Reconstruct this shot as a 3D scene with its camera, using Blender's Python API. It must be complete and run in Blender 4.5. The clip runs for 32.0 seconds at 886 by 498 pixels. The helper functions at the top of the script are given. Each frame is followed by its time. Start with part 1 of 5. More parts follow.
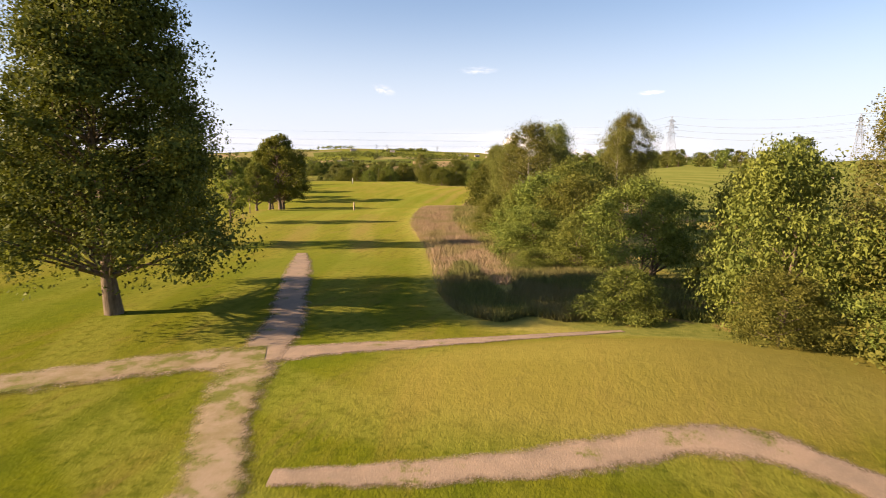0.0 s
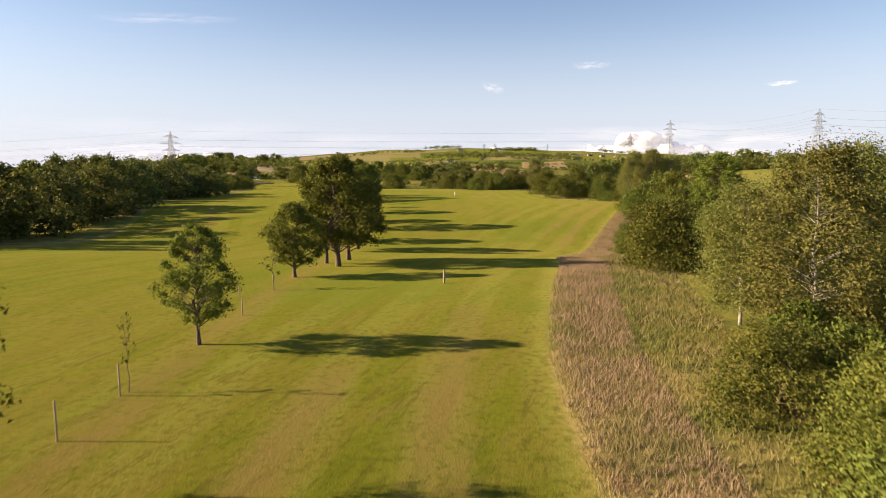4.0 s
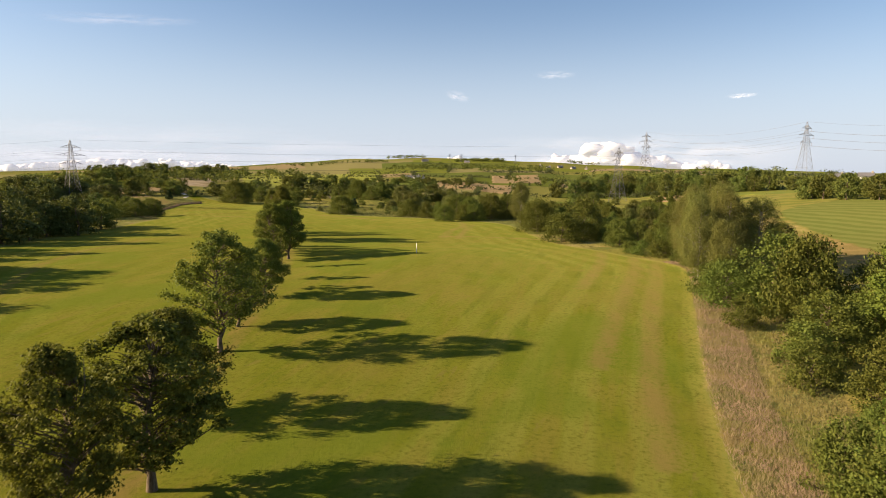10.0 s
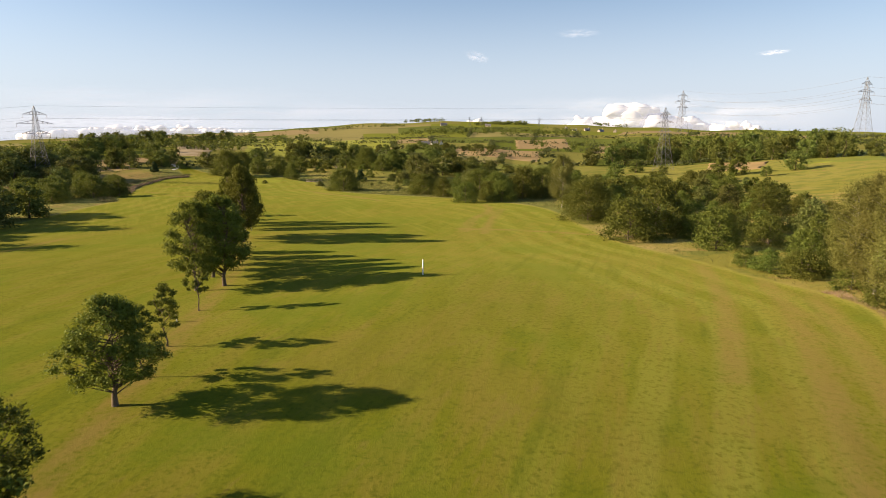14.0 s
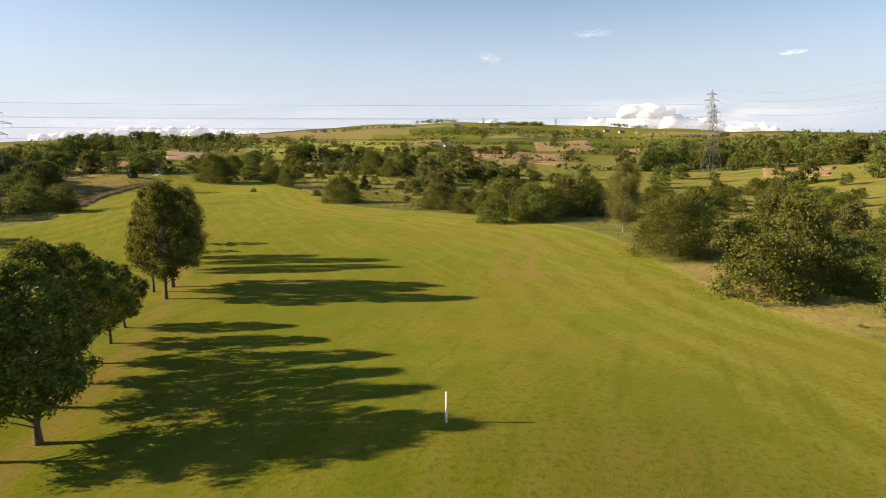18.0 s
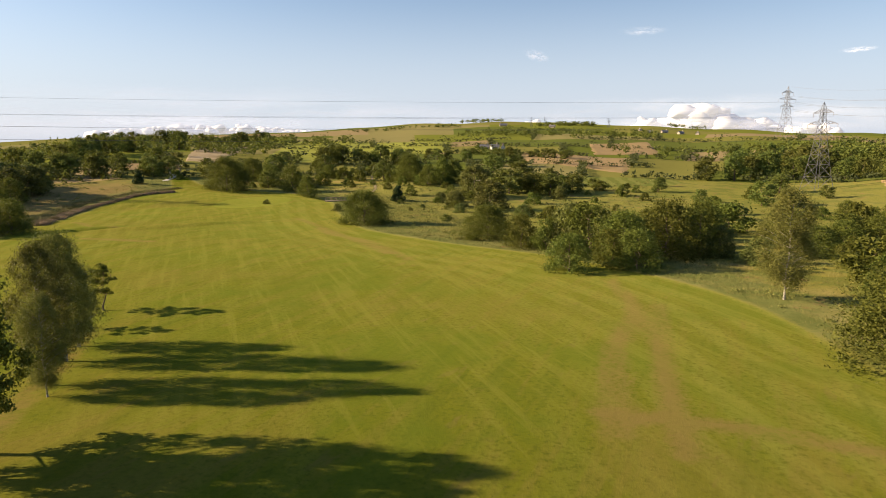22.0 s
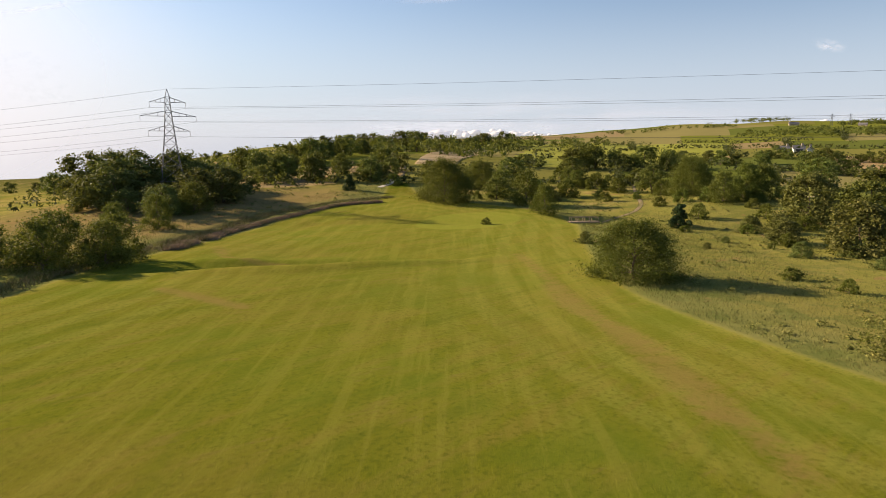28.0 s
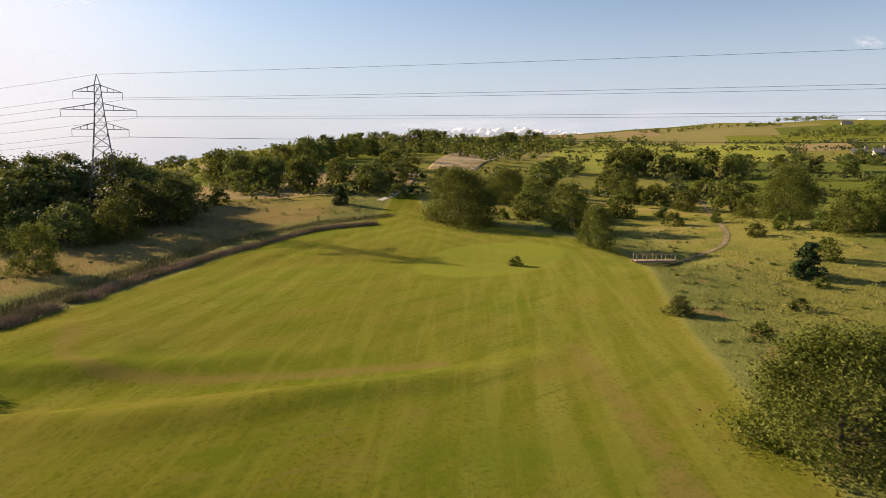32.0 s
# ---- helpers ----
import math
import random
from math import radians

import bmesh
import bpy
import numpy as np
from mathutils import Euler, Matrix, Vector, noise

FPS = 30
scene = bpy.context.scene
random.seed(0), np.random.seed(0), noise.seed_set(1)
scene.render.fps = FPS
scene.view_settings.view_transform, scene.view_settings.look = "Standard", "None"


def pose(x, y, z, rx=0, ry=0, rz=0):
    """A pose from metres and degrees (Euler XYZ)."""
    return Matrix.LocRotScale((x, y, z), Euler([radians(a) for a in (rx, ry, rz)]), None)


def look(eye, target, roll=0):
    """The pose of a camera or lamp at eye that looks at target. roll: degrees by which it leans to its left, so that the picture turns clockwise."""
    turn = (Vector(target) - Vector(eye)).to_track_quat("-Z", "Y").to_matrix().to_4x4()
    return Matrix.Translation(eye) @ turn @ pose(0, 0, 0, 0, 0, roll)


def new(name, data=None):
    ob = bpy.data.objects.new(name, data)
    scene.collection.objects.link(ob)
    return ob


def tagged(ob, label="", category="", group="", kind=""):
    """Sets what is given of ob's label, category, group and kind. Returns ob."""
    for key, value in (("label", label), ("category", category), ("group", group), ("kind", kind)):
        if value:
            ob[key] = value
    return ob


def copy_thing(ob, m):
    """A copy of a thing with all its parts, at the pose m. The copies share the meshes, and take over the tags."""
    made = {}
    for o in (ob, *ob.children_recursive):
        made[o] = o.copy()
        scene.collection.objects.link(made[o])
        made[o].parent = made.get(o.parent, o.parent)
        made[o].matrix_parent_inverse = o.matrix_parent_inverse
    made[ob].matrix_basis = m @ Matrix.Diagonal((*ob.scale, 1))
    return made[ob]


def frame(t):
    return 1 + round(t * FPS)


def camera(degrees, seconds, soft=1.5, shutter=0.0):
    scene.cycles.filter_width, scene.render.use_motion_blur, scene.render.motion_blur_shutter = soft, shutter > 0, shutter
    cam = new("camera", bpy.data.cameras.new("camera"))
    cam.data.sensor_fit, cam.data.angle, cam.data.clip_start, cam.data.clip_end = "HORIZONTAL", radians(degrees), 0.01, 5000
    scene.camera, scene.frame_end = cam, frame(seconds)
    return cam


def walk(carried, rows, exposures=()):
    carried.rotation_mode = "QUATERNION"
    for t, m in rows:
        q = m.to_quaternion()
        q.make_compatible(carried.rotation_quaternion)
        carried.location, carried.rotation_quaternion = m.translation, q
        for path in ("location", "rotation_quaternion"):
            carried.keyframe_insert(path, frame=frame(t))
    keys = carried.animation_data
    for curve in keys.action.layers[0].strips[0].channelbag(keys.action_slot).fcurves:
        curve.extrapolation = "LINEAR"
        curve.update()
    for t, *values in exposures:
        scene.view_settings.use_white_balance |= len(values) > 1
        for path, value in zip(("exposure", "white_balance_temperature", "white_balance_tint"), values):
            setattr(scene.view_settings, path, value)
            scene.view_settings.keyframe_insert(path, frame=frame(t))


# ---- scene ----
cam = camera(68.97, 32.0, soft=0.75, shutter=0.25)
# seconds, eye, yaw to the left, pitch, roll
ROWS = [
    (0.0, -0.00, 0.01, 7.98, 0.45, -6.76, 0.04),
    (0.5, -0.13, 3.92, 8.20, -0.76, -6.58, 0.01),
    (1.0, -0.28, 7.89, 8.35, -0.56, -6.53, -0.04),
    (1.5, -0.47, 12.05, 8.49, 1.47, -6.51, -0.00),
    (2.0, -0.65, 16.47, 8.67, 4.64, -6.56, -0.09),
    (2.5, -1.00, 20.97, 8.69, 6.36, -6.59, 0.00),
    (3.0, -1.74, 25.56, 9.10, 7.46, -6.79, -0.04),
    (3.5, -2.69, 30.08, 10.22, 10.46, -6.92, -0.08),
    (4.0, -3.68, 34.55, 11.84, 9.94, -6.92, -0.26),
    (4.5, -4.57, 39.04, 13.31, 7.64, -6.65, 0.02),
    (6.5, -7.61, 57.42, 15.46, 6.69, -6.15, 0.15),
    (7.0, -8.34, 62.06, 16.08, 6.97, -6.10, 0.06),
    (7.5, -8.98, 66.83, 16.58, 6.79, -6.17, 0.08),
    (8.0, -9.63, 71.88, 16.93, 7.57, -6.19, 0.15),
    (8.5, -10.30, 77.06, 17.15, 6.84, -6.20, 0.16),
    (9.0, -11.00, 82.34, 17.37, 7.06, -6.16, 0.16),
    (9.5, -11.65, 87.54, 17.42, 6.58, -6.24, 0.14),
    (10.0, -12.29, 92.78, 17.57, 6.74, -6.24, 0.16),
    (10.5, -12.80, 98.01, 17.74, 6.93, -6.25, 0.06),
    (11.0, -13.56, 103.51, 17.81, 7.11, -6.23, 0.02),
    (11.5, -14.43, 109.04, 18.05, 7.16, -7.90, -0.11),
    (12.0, -15.32, 114.55, 18.44, 7.26, -13.01, 0.06),
    (12.5, -15.94, 119.82, 18.81, 7.43, -14.18, 0.11),
    (13.0, -16.30, 124.78, 18.92, 7.67, -10.78, -0.15),
    (13.5, -16.74, 129.36, 19.01, 8.18, -9.76, -0.31),
    (14.0, -17.30, 134.14, 19.29, 8.54, -9.41, -0.38),
    (14.5, -18.12, 138.76, 19.64, 8.64, -9.33, -0.35),
    (15.0, -19.14, 143.44, 20.02, 9.04, -9.33, -0.27),
    (15.5, -20.21, 148.05, 20.10, 10.25, -9.35, -0.09),
    (17.5, -24.05, 166.79, 19.70, 10.91, -9.27, -0.27),
    (18.0, -24.80, 171.67, 19.58, 9.54, -9.28, -0.38),
    (18.5, -25.72, 176.61, 19.52, 7.80, -9.31, -0.56),
    (19.0, -26.63, 181.63, 19.57, 6.40, -9.22, -0.69),
    (19.5, -27.47, 186.58, 19.64, 6.53, -9.21, -0.59),
    (20.0, -28.48, 191.58, 19.86, 8.07, -9.23, -0.46),
    (20.5, -29.56, 196.62, 20.06, 8.92, -9.33, -0.35),
    (21.0, -30.70, 201.65, 20.44, 11.47, -9.27, -0.13),
    (21.5, -31.79, 206.55, 20.92, 12.09, -9.31, -0.10),
    (22.0, -32.91, 211.94, 21.17, 13.40, -9.34, 0.01),
    (22.5, -33.69, 217.36, 21.07, 16.29, -9.37, 0.22),
    (23.0, -34.74, 222.70, 20.86, 19.38, -9.31, 0.51),
    (23.5, -36.02, 227.65, 20.46, 22.52, -9.30, 0.64),
    (24.0, -37.43, 232.29, 20.02, 25.86, -9.21, 0.76),
    (24.5, -38.87, 236.59, 19.70, 28.97, -9.33, 0.72),
    (25.0, -40.65, 240.85, 19.59, 32.32, -9.36, 0.97),
    (25.5, -42.81, 245.16, 19.35, 33.05, -9.76, 0.12),
    (27.5, -54.50, 265.50, 19.20, 34.20, -9.21, 0.09),
    (28.0, -57.70, 270.47, 19.36, 35.16, -8.94, -0.06),
    (28.5, -60.73, 275.21, 19.61, 35.27, -8.92, -0.09),
    (29.0, -63.48, 279.71, 19.56, 35.08, -9.04, -0.08),
    (29.5, -66.15, 284.11, 19.50, 35.22, -9.13, -0.02),
    (30.0, -69.09, 288.76, 19.72, 35.48, -9.05, -0.05),
    (30.5, -72.15, 293.41, 20.07, 36.08, -9.08, 0.04),
    (31.0, -75.37, 298.11, 20.48, 35.71, -9.13, -0.01),
    (31.5, -78.39, 302.70, 20.70, 35.83, -9.12, -0.01),
    (32.0, -81.38, 307.27, 20.81, 37.21, -9.13, 0.20),
]
walk(cam, [(t, pose(x, y, z, 90 + pitch, 0, yaw) @ pose(0, 0, 0, 0, 0, roll)) for t, x, y, z, yaw, pitch, roll in ROWS],
     exposures=[(0, 1.72, 6950, 20), (3, 1.56, 6850, 19), (7, 1.31, 6560, 15), (15, 1.39, 6600, 14), (24, 1.32, 6600, 14), (32, 1.19, 6650, 15)])

# ---- world, sun ----
SUN_AZ, SUN_EL = 260.0, 21.0        # clockwise from +y; height
world = bpy.data.worlds.new("sky")
scene.world = world
world.use_nodes = True
wn = world.node_tree.nodes
wl = world.node_tree.links
sky = wn.new("ShaderNodeTexSky")
sky.sky_type, sky.sun_disc = "NISHITA", False
sky.sun_elevation, sky.sun_rotation = radians(SUN_EL), radians(SUN_AZ)
sky.air_density, sky.dust_density, sky.ozone_density = 1.0, 1.0, 2.7
# pale summer haze low in the sky
ray_dir = wn.new("ShaderNodeTexCoord")
sep = wn.new("ShaderNodeSeparateXYZ")
wl.new(ray_dir.outputs["Generated"], sep.inputs[0])
low = wn.new("ShaderNodeMapRange")
low.interpolation_type = "SMOOTHERSTEP"
low.inputs["From Min"].default_value, low.inputs["From Max"].default_value = 0.30, -0.02
low.inputs["To Min"].default_value, low.inputs["To Max"].default_value = 0.0, 0.8
wl.new(sep.outputs["Z"], low.inputs["Value"])
haze = wn.new("ShaderNodeMix")
haze.data_type = "RGBA"
wl.new(low.outputs[0], haze.inputs[0])
wl.new(sky.outputs[0], haze.inputs[6])
haze.inputs[7].default_value = (4.35, 4.9, 5.7, 1.0)
wl.new(haze.outputs[2], wn["Background"].inputs[0])
wn["Background"].inputs[1].default_value = 0.0625
sun = new("sun", bpy.data.lights.new("sun", "SUN"))
sun.data.energy, sun.data.angle, sun.data.color = 5.0, radians(0.6), (1.0, 0.79, 0.50)
SUN_DIR = Vector((math.sin(radians(SUN_AZ)) * math.cos(radians(SUN_EL)), math.cos(radians(SUN_AZ)) * math.cos(radians(SUN_EL)), math.sin(radians(SUN_EL))))
sun.matrix_world = look(SUN_DIR * 100, (0, 0, 0))


# ---- materials ----
class Mat:
    """A small helper that strings shader nodes together."""

    def __init__(self, name, rough=0.8, spec=0.3):
        self.m = bpy.data.materials.new(name)
        self.m.use_nodes = True
        self.n, self.l = self.m.node_tree.nodes, self.m.node_tree.links
        self.b = self.n["Principled BSDF"]
        self.b.inputs["Roughness"].default_value = rough
        self.b.inputs["Specular IOR Level"].default_value = spec

    def put(self, value, socket):
        if isinstance(value, (int, float, tuple)):
            socket.default_value = (*value, 1.0) if isinstance(value, tuple) and len(value) == 3 and socket.type == "RGBA" else value
        else:
            self.l.new(value, socket)

    def node(self, kind, **given):
        nd = self.n.new(kind)
        return nd

    def pos(self):
        return self.n.new("ShaderNodeNewGeometry").outputs["Position"]

    def obj(self):
        return self.n.new("ShaderNodeTexCoord").outputs["Object"]

    def scaled(self, vec, s):
        nd = self.n.new("ShaderNodeVectorMath")
        nd.operation = "MULTIPLY"
        self.l.new(vec, nd.inputs[0])
        nd.inputs[1].default_value = s
        return nd.outputs[0]

    def turned(self, vec, angle):
        nd = self.n.new("ShaderNodeVectorRotate")
        nd.rotation_type = "Z_AXIS"
        self.l.new(vec, nd.inputs["Vector"])
        nd.inputs["Angle"].default_value = angle
        return nd.outputs[0]

    def noise(self, vec, scale, detail=4.0, rough=0.55):
        nd = self.n.new("ShaderNodeTexNoise")
        self.l.new(vec, nd.inputs["Vector"])
        nd.inputs["Scale"].default_value, nd.inputs["Detail"].default_value, nd.inputs["Roughness"].default_value = scale, detail, rough
        return nd.outputs["Fac"]

    def math(self, op, a, b=0.0, clamp=False):
        nd = self.n.new("ShaderNodeMath")
        nd.operation, nd.use_clamp = op, clamp
        self.put(a, nd.inputs[0])
        self.put(b, nd.inputs[1])
        return nd.outputs[0]

    def step(self, a, lo, hi):
        nd = self.n.new("ShaderNodeMapRange")
        nd.interpolation_type = "SMOOTHSTEP"
        self.put(a, nd.inputs["Value"])
        nd.inputs["From Min"].default_value, nd.inputs["From Max"].default_value = lo, hi
        return nd.outputs[0]

    def ramp(self, fac, *stops):
        nd = self.n.new("ShaderNodeValToRGB")
        while len(nd.color_ramp.elements) < len(stops):
            nd.color_ramp.elements.new(0.5)
        for el, (p, c) in zip(nd.color_ramp.elements, stops):
            el.position, el.color = p, (*c, 1.0)
        self.put(fac, nd.inputs[0])
        return nd.outputs[0]

    def mix(self, fac, a, b, kind="MIX"):
        nd = self.n.new("ShaderNodeMix")
        nd.data_type, nd.blend_type = "RGBA", kind
        self.put(fac, nd.inputs[0])
        self.put(a, nd.inputs[6])
        self.put(b, nd.inputs[7])
        return nd.outputs[2]

    def attr(self, name):
        nd = self.n.new("ShaderNodeAttribute")
        nd.attribute_name = name
        return nd.outputs["Fac"]

    def xyz(self, vec):
        nd = self.n.new("ShaderNodeSeparateXYZ")
        self.l.new(vec, nd.inputs[0])
        return nd.outputs

    def rand(self):
        return self.n.new("ShaderNodeObjectInfo").outputs["Random"]

    def island(self):
        return self.n.new("ShaderNodeNewGeometry").outputs["Random Per Island"]

    def color(self, c):
        self.put(c, self.b.inputs["Base Color"])
        return self

    def bump(self, height, strength=0.5, dist=0.05):
        nd = self.n.new("ShaderNodeBump")
        nd.inputs["Strength"].default_value, nd.inputs["Distance"].default_value = strength, dist
        self.l.new(height, nd.inputs["Height"])
        self.l.new(nd.outputs[0], self.b.inputs["Normal"])
        return self


def leaf_material(name, dark, light, tint, gloss=0.6, through_=0.20):
    """Leaves: colour varies from leaf to leaf, clump to clump and tree to tree; some light passes through."""
    a = Mat(name, gloss, 0.06)
    p = a.obj()
    c = a.mix(a.island(), dark, light)
    c = a.mix(a.math("MULTIPLY", a.step(a.noise(p, 0.6, 2.0), 0.4, 0.65), 0.6), c, tint)
    hs = a.n.new("ShaderNodeHueSaturation")
    a.l.new(c, hs.inputs["Color"])
    a.l.new(a.math("ADD", a.math("MULTIPLY", a.rand(), 0.05), 0.475), hs.inputs["Hue"])
    a.l.new(a.math("ADD", a.math("MULTIPLY", a.rand(), 0.40), 0.58), hs.inputs["Value"])
    col = hs.outputs[0]
    a.color(col)
    tr = a.n.new("ShaderNodeBsdfTranslucent")
    a.l.new(a.mix(0.5, col, (0.25, 0.27, 0.025)), tr.inputs["Color"])
    ms = a.n.new("ShaderNodeMixShader")
    ms.inputs[0].default_value = through_
    a.l.new(a.b.outputs[0], ms.inputs[1])
    a.l.new(tr.outputs[0], ms.inputs[2])
    a.l.new(ms.outputs[0], a.n["Material Output"].inputs[0])
    return a.m


LEAF_ASH = leaf_material("leaves_ash", (0.074, 0.091, 0.016), (0.194, 0.211, 0.037), (0.151, 0.173, 0.027))
LEAF_BUSH = leaf_material("leaves_thorn", (0.050, 0.072, 0.014), (0.165, 0.188, 0.037), (0.142, 0.158, 0.030))
LEAF_BIRCH = leaf_material("leaves_birch", (0.108, 0.122, 0.030), (0.245, 0.250, 0.068), (0.205, 0.210, 0.055))
LEAF_WILLOW = leaf_material("leaves_willow", (0.090, 0.108, 0.032), (0.20, 0.215, 0.066), (0.16, 0.185, 0.045))
LEAF_CONIFER = leaf_material("needles", (0.025, 0.045, 0.018), (0.06, 0.085, 0.03), (0.045, 0.07, 0.03), 0.6, 0.1)
LEAF_FAR = leaf_material("leaves_far", (0.066, 0.090, 0.021), (0.178, 0.198, 0.046), (0.155, 0.178, 0.042))
# far hedges: bluer green, with some aerial haze put into the colour
LEAF_HEDGE_HAZED = leaf_material("leaves_hedge_hazed", (0.056, 0.078, 0.032), (0.112, 0.136, 0.056), (0.100, 0.124, 0.050), 0.6, 0.2)

LEAF_NEAR = leaf_material("leaves_hawthorn", (0.075, 0.098, 0.020), (0.205, 0.225, 0.048), (0.19, 0.20, 0.040))
LEAF_WOOD = leaf_material("leaves_dark_wood", (0.056, 0.078, 0.024), (0.155, 0.178, 0.050), (0.128, 0.148, 0.040), 0.6, 0.16)
LEAF_LIME = leaf_material("leaves_lime", (0.044, 0.060, 0.014), (0.155, 0.172, 0.034), (0.115, 0.132, 0.024), 0.6, 0.15)


def bark_material(name, dark, light, bands=False):
    a = Mat(name, 0.9, 0.2)
    p = a.obj()
    n = a.noise(a.scaled(p, (1.0, 1.0, 0.25)), 9.0, 6.0)
    c = a.ramp(n, (0.3, dark), (0.7, light))
    if bands:
        m = a.noise(a.scaled(p, (0.6, 0.6, 4.0)), 1.6, 3.0)
        c = a.mix(a.step(m, 0.57, 0.66), c, (0.06, 0.05, 0.045))
    a.color(c).bump(n, 0.6, 0.03)
    return a.m


BARK = bark_material("bark_brown", (0.055, 0.040, 0.028), (0.17, 0.13, 0.09))
BARK_BIRCH = bark_material("bark_birch", (0.20, 0.185, 0.16), (0.36, 0.335, 0.295), True)

# ---- lie of the land ----
HUB = (-40.0, 250.0)                # the far country is laid out round this point
NEAR, RIDGE, FIELDS = 170.0, 1150.0, 250.0


def bell(v, c, s):
    return np.exp(-(((v - c) / s) ** 2))


def ease(v, lo, hi):
    q = np.clip((v - lo) / (hi - lo), 0, 1)
    return q * q * (3 - 2 * q)


def height(x, y):
    """Height of the ground. Arrays or numbers."""
    x, y = np.asarray(x, float), np.asarray(y, float)
    z = 2.6 - 0.9 * bell(y, 0, 35) + 0.5 * bell(y, 84, 20) - 2.4 * bell(y, 134, 26) + 1.0 * bell(y, 200, 32) + 1.2 * bell(y, 300, 40)
    z = z + 0.12 * np.sin(x * 0.11 + 1.3) * np.sin(y * 0.083) + 0.10 * np.sin(x * 0.05 - y * 0.06)
    z = z + 0.9 * bell(x, -30, 14) * bell(y, 205, 20)                    # swell in the middle of the fairway
    z = z + 4.6 * bell(x, -233, 30) * bell(y, 369, 28)                   # bank under the dark wood
    z = z + 1.1 * bell(x, 6, 7) * bell(y, 18, 3.4)                       # tee mound
    z = z - 1.8 * bell(x, -115.9, 7) * bell(y, 411.6, 6)                     # stream under the footbridge
    z = z + 1.7 * bell(x, -91.7, 25) * bell(y, 447, 28)
    across = (x + 120.5) * 0.83 - (y - 332.2) * 0.55                          # terrace step near the last green
    z = z + 0.95 * np.tanh(across / 1.5) * bell(x, -122.8, 18) * bell(y, 333.4, 21)
    z = z + 0.55 * bell(across, -10.4, 2.0) * bell(x, -134.3, 18) * bell(y, 330, 18)
    dx, dy = x - HUB[0], y - HUB[1]
    d = np.hypot(dx, dy)
    az = np.degrees(np.arctan2(-dx, dy))
    e = 1.95 * bell(az, 9, 22) + 0.55 * bell(az, -25, 25) - 1.7 * ease(az, 42, 72) + 0.05 * np.sin(az * 0.9)
    top = 18 + RIDGE * np.tan(np.radians(e)) 
    north = ease(np.cos(np.radians(az)), 0.0, 0.5)
    q = np.clip((d - NEAR) / (RIDGE - NEAR), 0, 1)
    z = z + (top - 3) * q ** (1.0 - 0.35 * ease(az, 20, 45)) * north
    z = z + 7.0 * ease(d, 210, 380) * bell(az, 42, 15) + 2.0 * np.sin(dx * 0.017 + 0.6) * np.sin(dy * 0.014) * ease(d, 230, 600) * north
    z = z + 8.5 * ease(x, 22, 140) * ease(y, 60, 200) * (1 - ease(d, 500, 1000))     # the east side climbs
    west = ease(az, 50, 66) * (1 - ease(az, 110, 150))                               # the land falls away to the west
    z = z - (22 * ease(d, 320, 1000) + 110 * ease(d, 1200, 3500)) * west
    return z - 60 * ease(d, RIDGE * 1.05, 4600)


# boundary of the mown grass, walked round from the tee
MOWN = [(2.6, 23.6), (0.2, 27), (-0.8, 34), (-1.6, 45), (-2.6, 54), (-4, 66), (-4, 80), (-3.3, 100), (-3.5, 112), (-0.5, 125), (3, 146), (8, 170),
        (12, 188), (13, 200), (8, 213), (3.5, 226), (-4, 241), (-9, 260), (-15, 284), (-25, 300), (-38, 312.5), (-48, 317.5), (-57, 321.5), (-70, 331),
        (-81, 341), (-90, 355), (-102.8, 378), (-121.5, 412), (-145.8, 419.6), (-175.7, 426.5), (-198.7, 449.5)]
MOWN_WEST = [(-207.9, 451.8), (-196.4, 435.7), (-180, 412), (-176, 392), (-171.5, 370), (-166, 357), (-157.5, 341), (-150.5, 325), (-144, 312), (-132, 296), (-128, 268), (-124, 240),
             (-116, 208), (-92, 158), (-76, 120), (-82, 95), (-86, 40), (-90, -40), (60, -40), (60, 5), (14, 20)]


def curve_points(pts, n=4):
    """A smooth line through points (Catmull-Rom)."""
    p = [Vector((*q, 0)) if len(q) == 2 else Vector(q) for q in pts]
    out = []
    for i in range(len(p) - 1):
        a, b, c, d = p[max(i - 1, 0)], p[i], p[i + 1], p[min(i + 2, len(p) - 1)]
        for k in range(n):
            t = k / n
            out.append(0.5 * (2 * b + (c - a) * t + (2 * a - 5 * b + 4 * c - d) * t * t + (3 * b - a - 3 * c + d) * t ** 3))
    out.append(p[-1])
    return out


def signed_distance(xs, ys, poly):
    """Metres inside (+) or outside (-) of a closed line."""
    q = np.array([(v[0], v[1]) for v in poly])
    best = np.full(xs.shape, 1e9)
    inside = np.zeros(xs.shape, bool)
    for (x0, y0), (x1, y1) in zip(q, np.roll(q, -1, 0)):
        ex, ey = x1 - x0, y1 - y0
        t = np.clip(((xs - x0) * ex + (ys - y0) * ey) / (ex * ex + ey * ey + 1e-9), 0, 1)
        best = np.minimum(best, (xs - x0 - t * ex) ** 2 + (ys - y0 - t * ey) ** 2)
        cross = (y0 > ys) != (y1 > ys)
        inside ^= cross & (xs < x0 + (ys - y0) * ex / (ey if abs(ey) > 1e-9 else 1e-9))
    return np.where(inside, 1, -1) * np.sqrt(best)


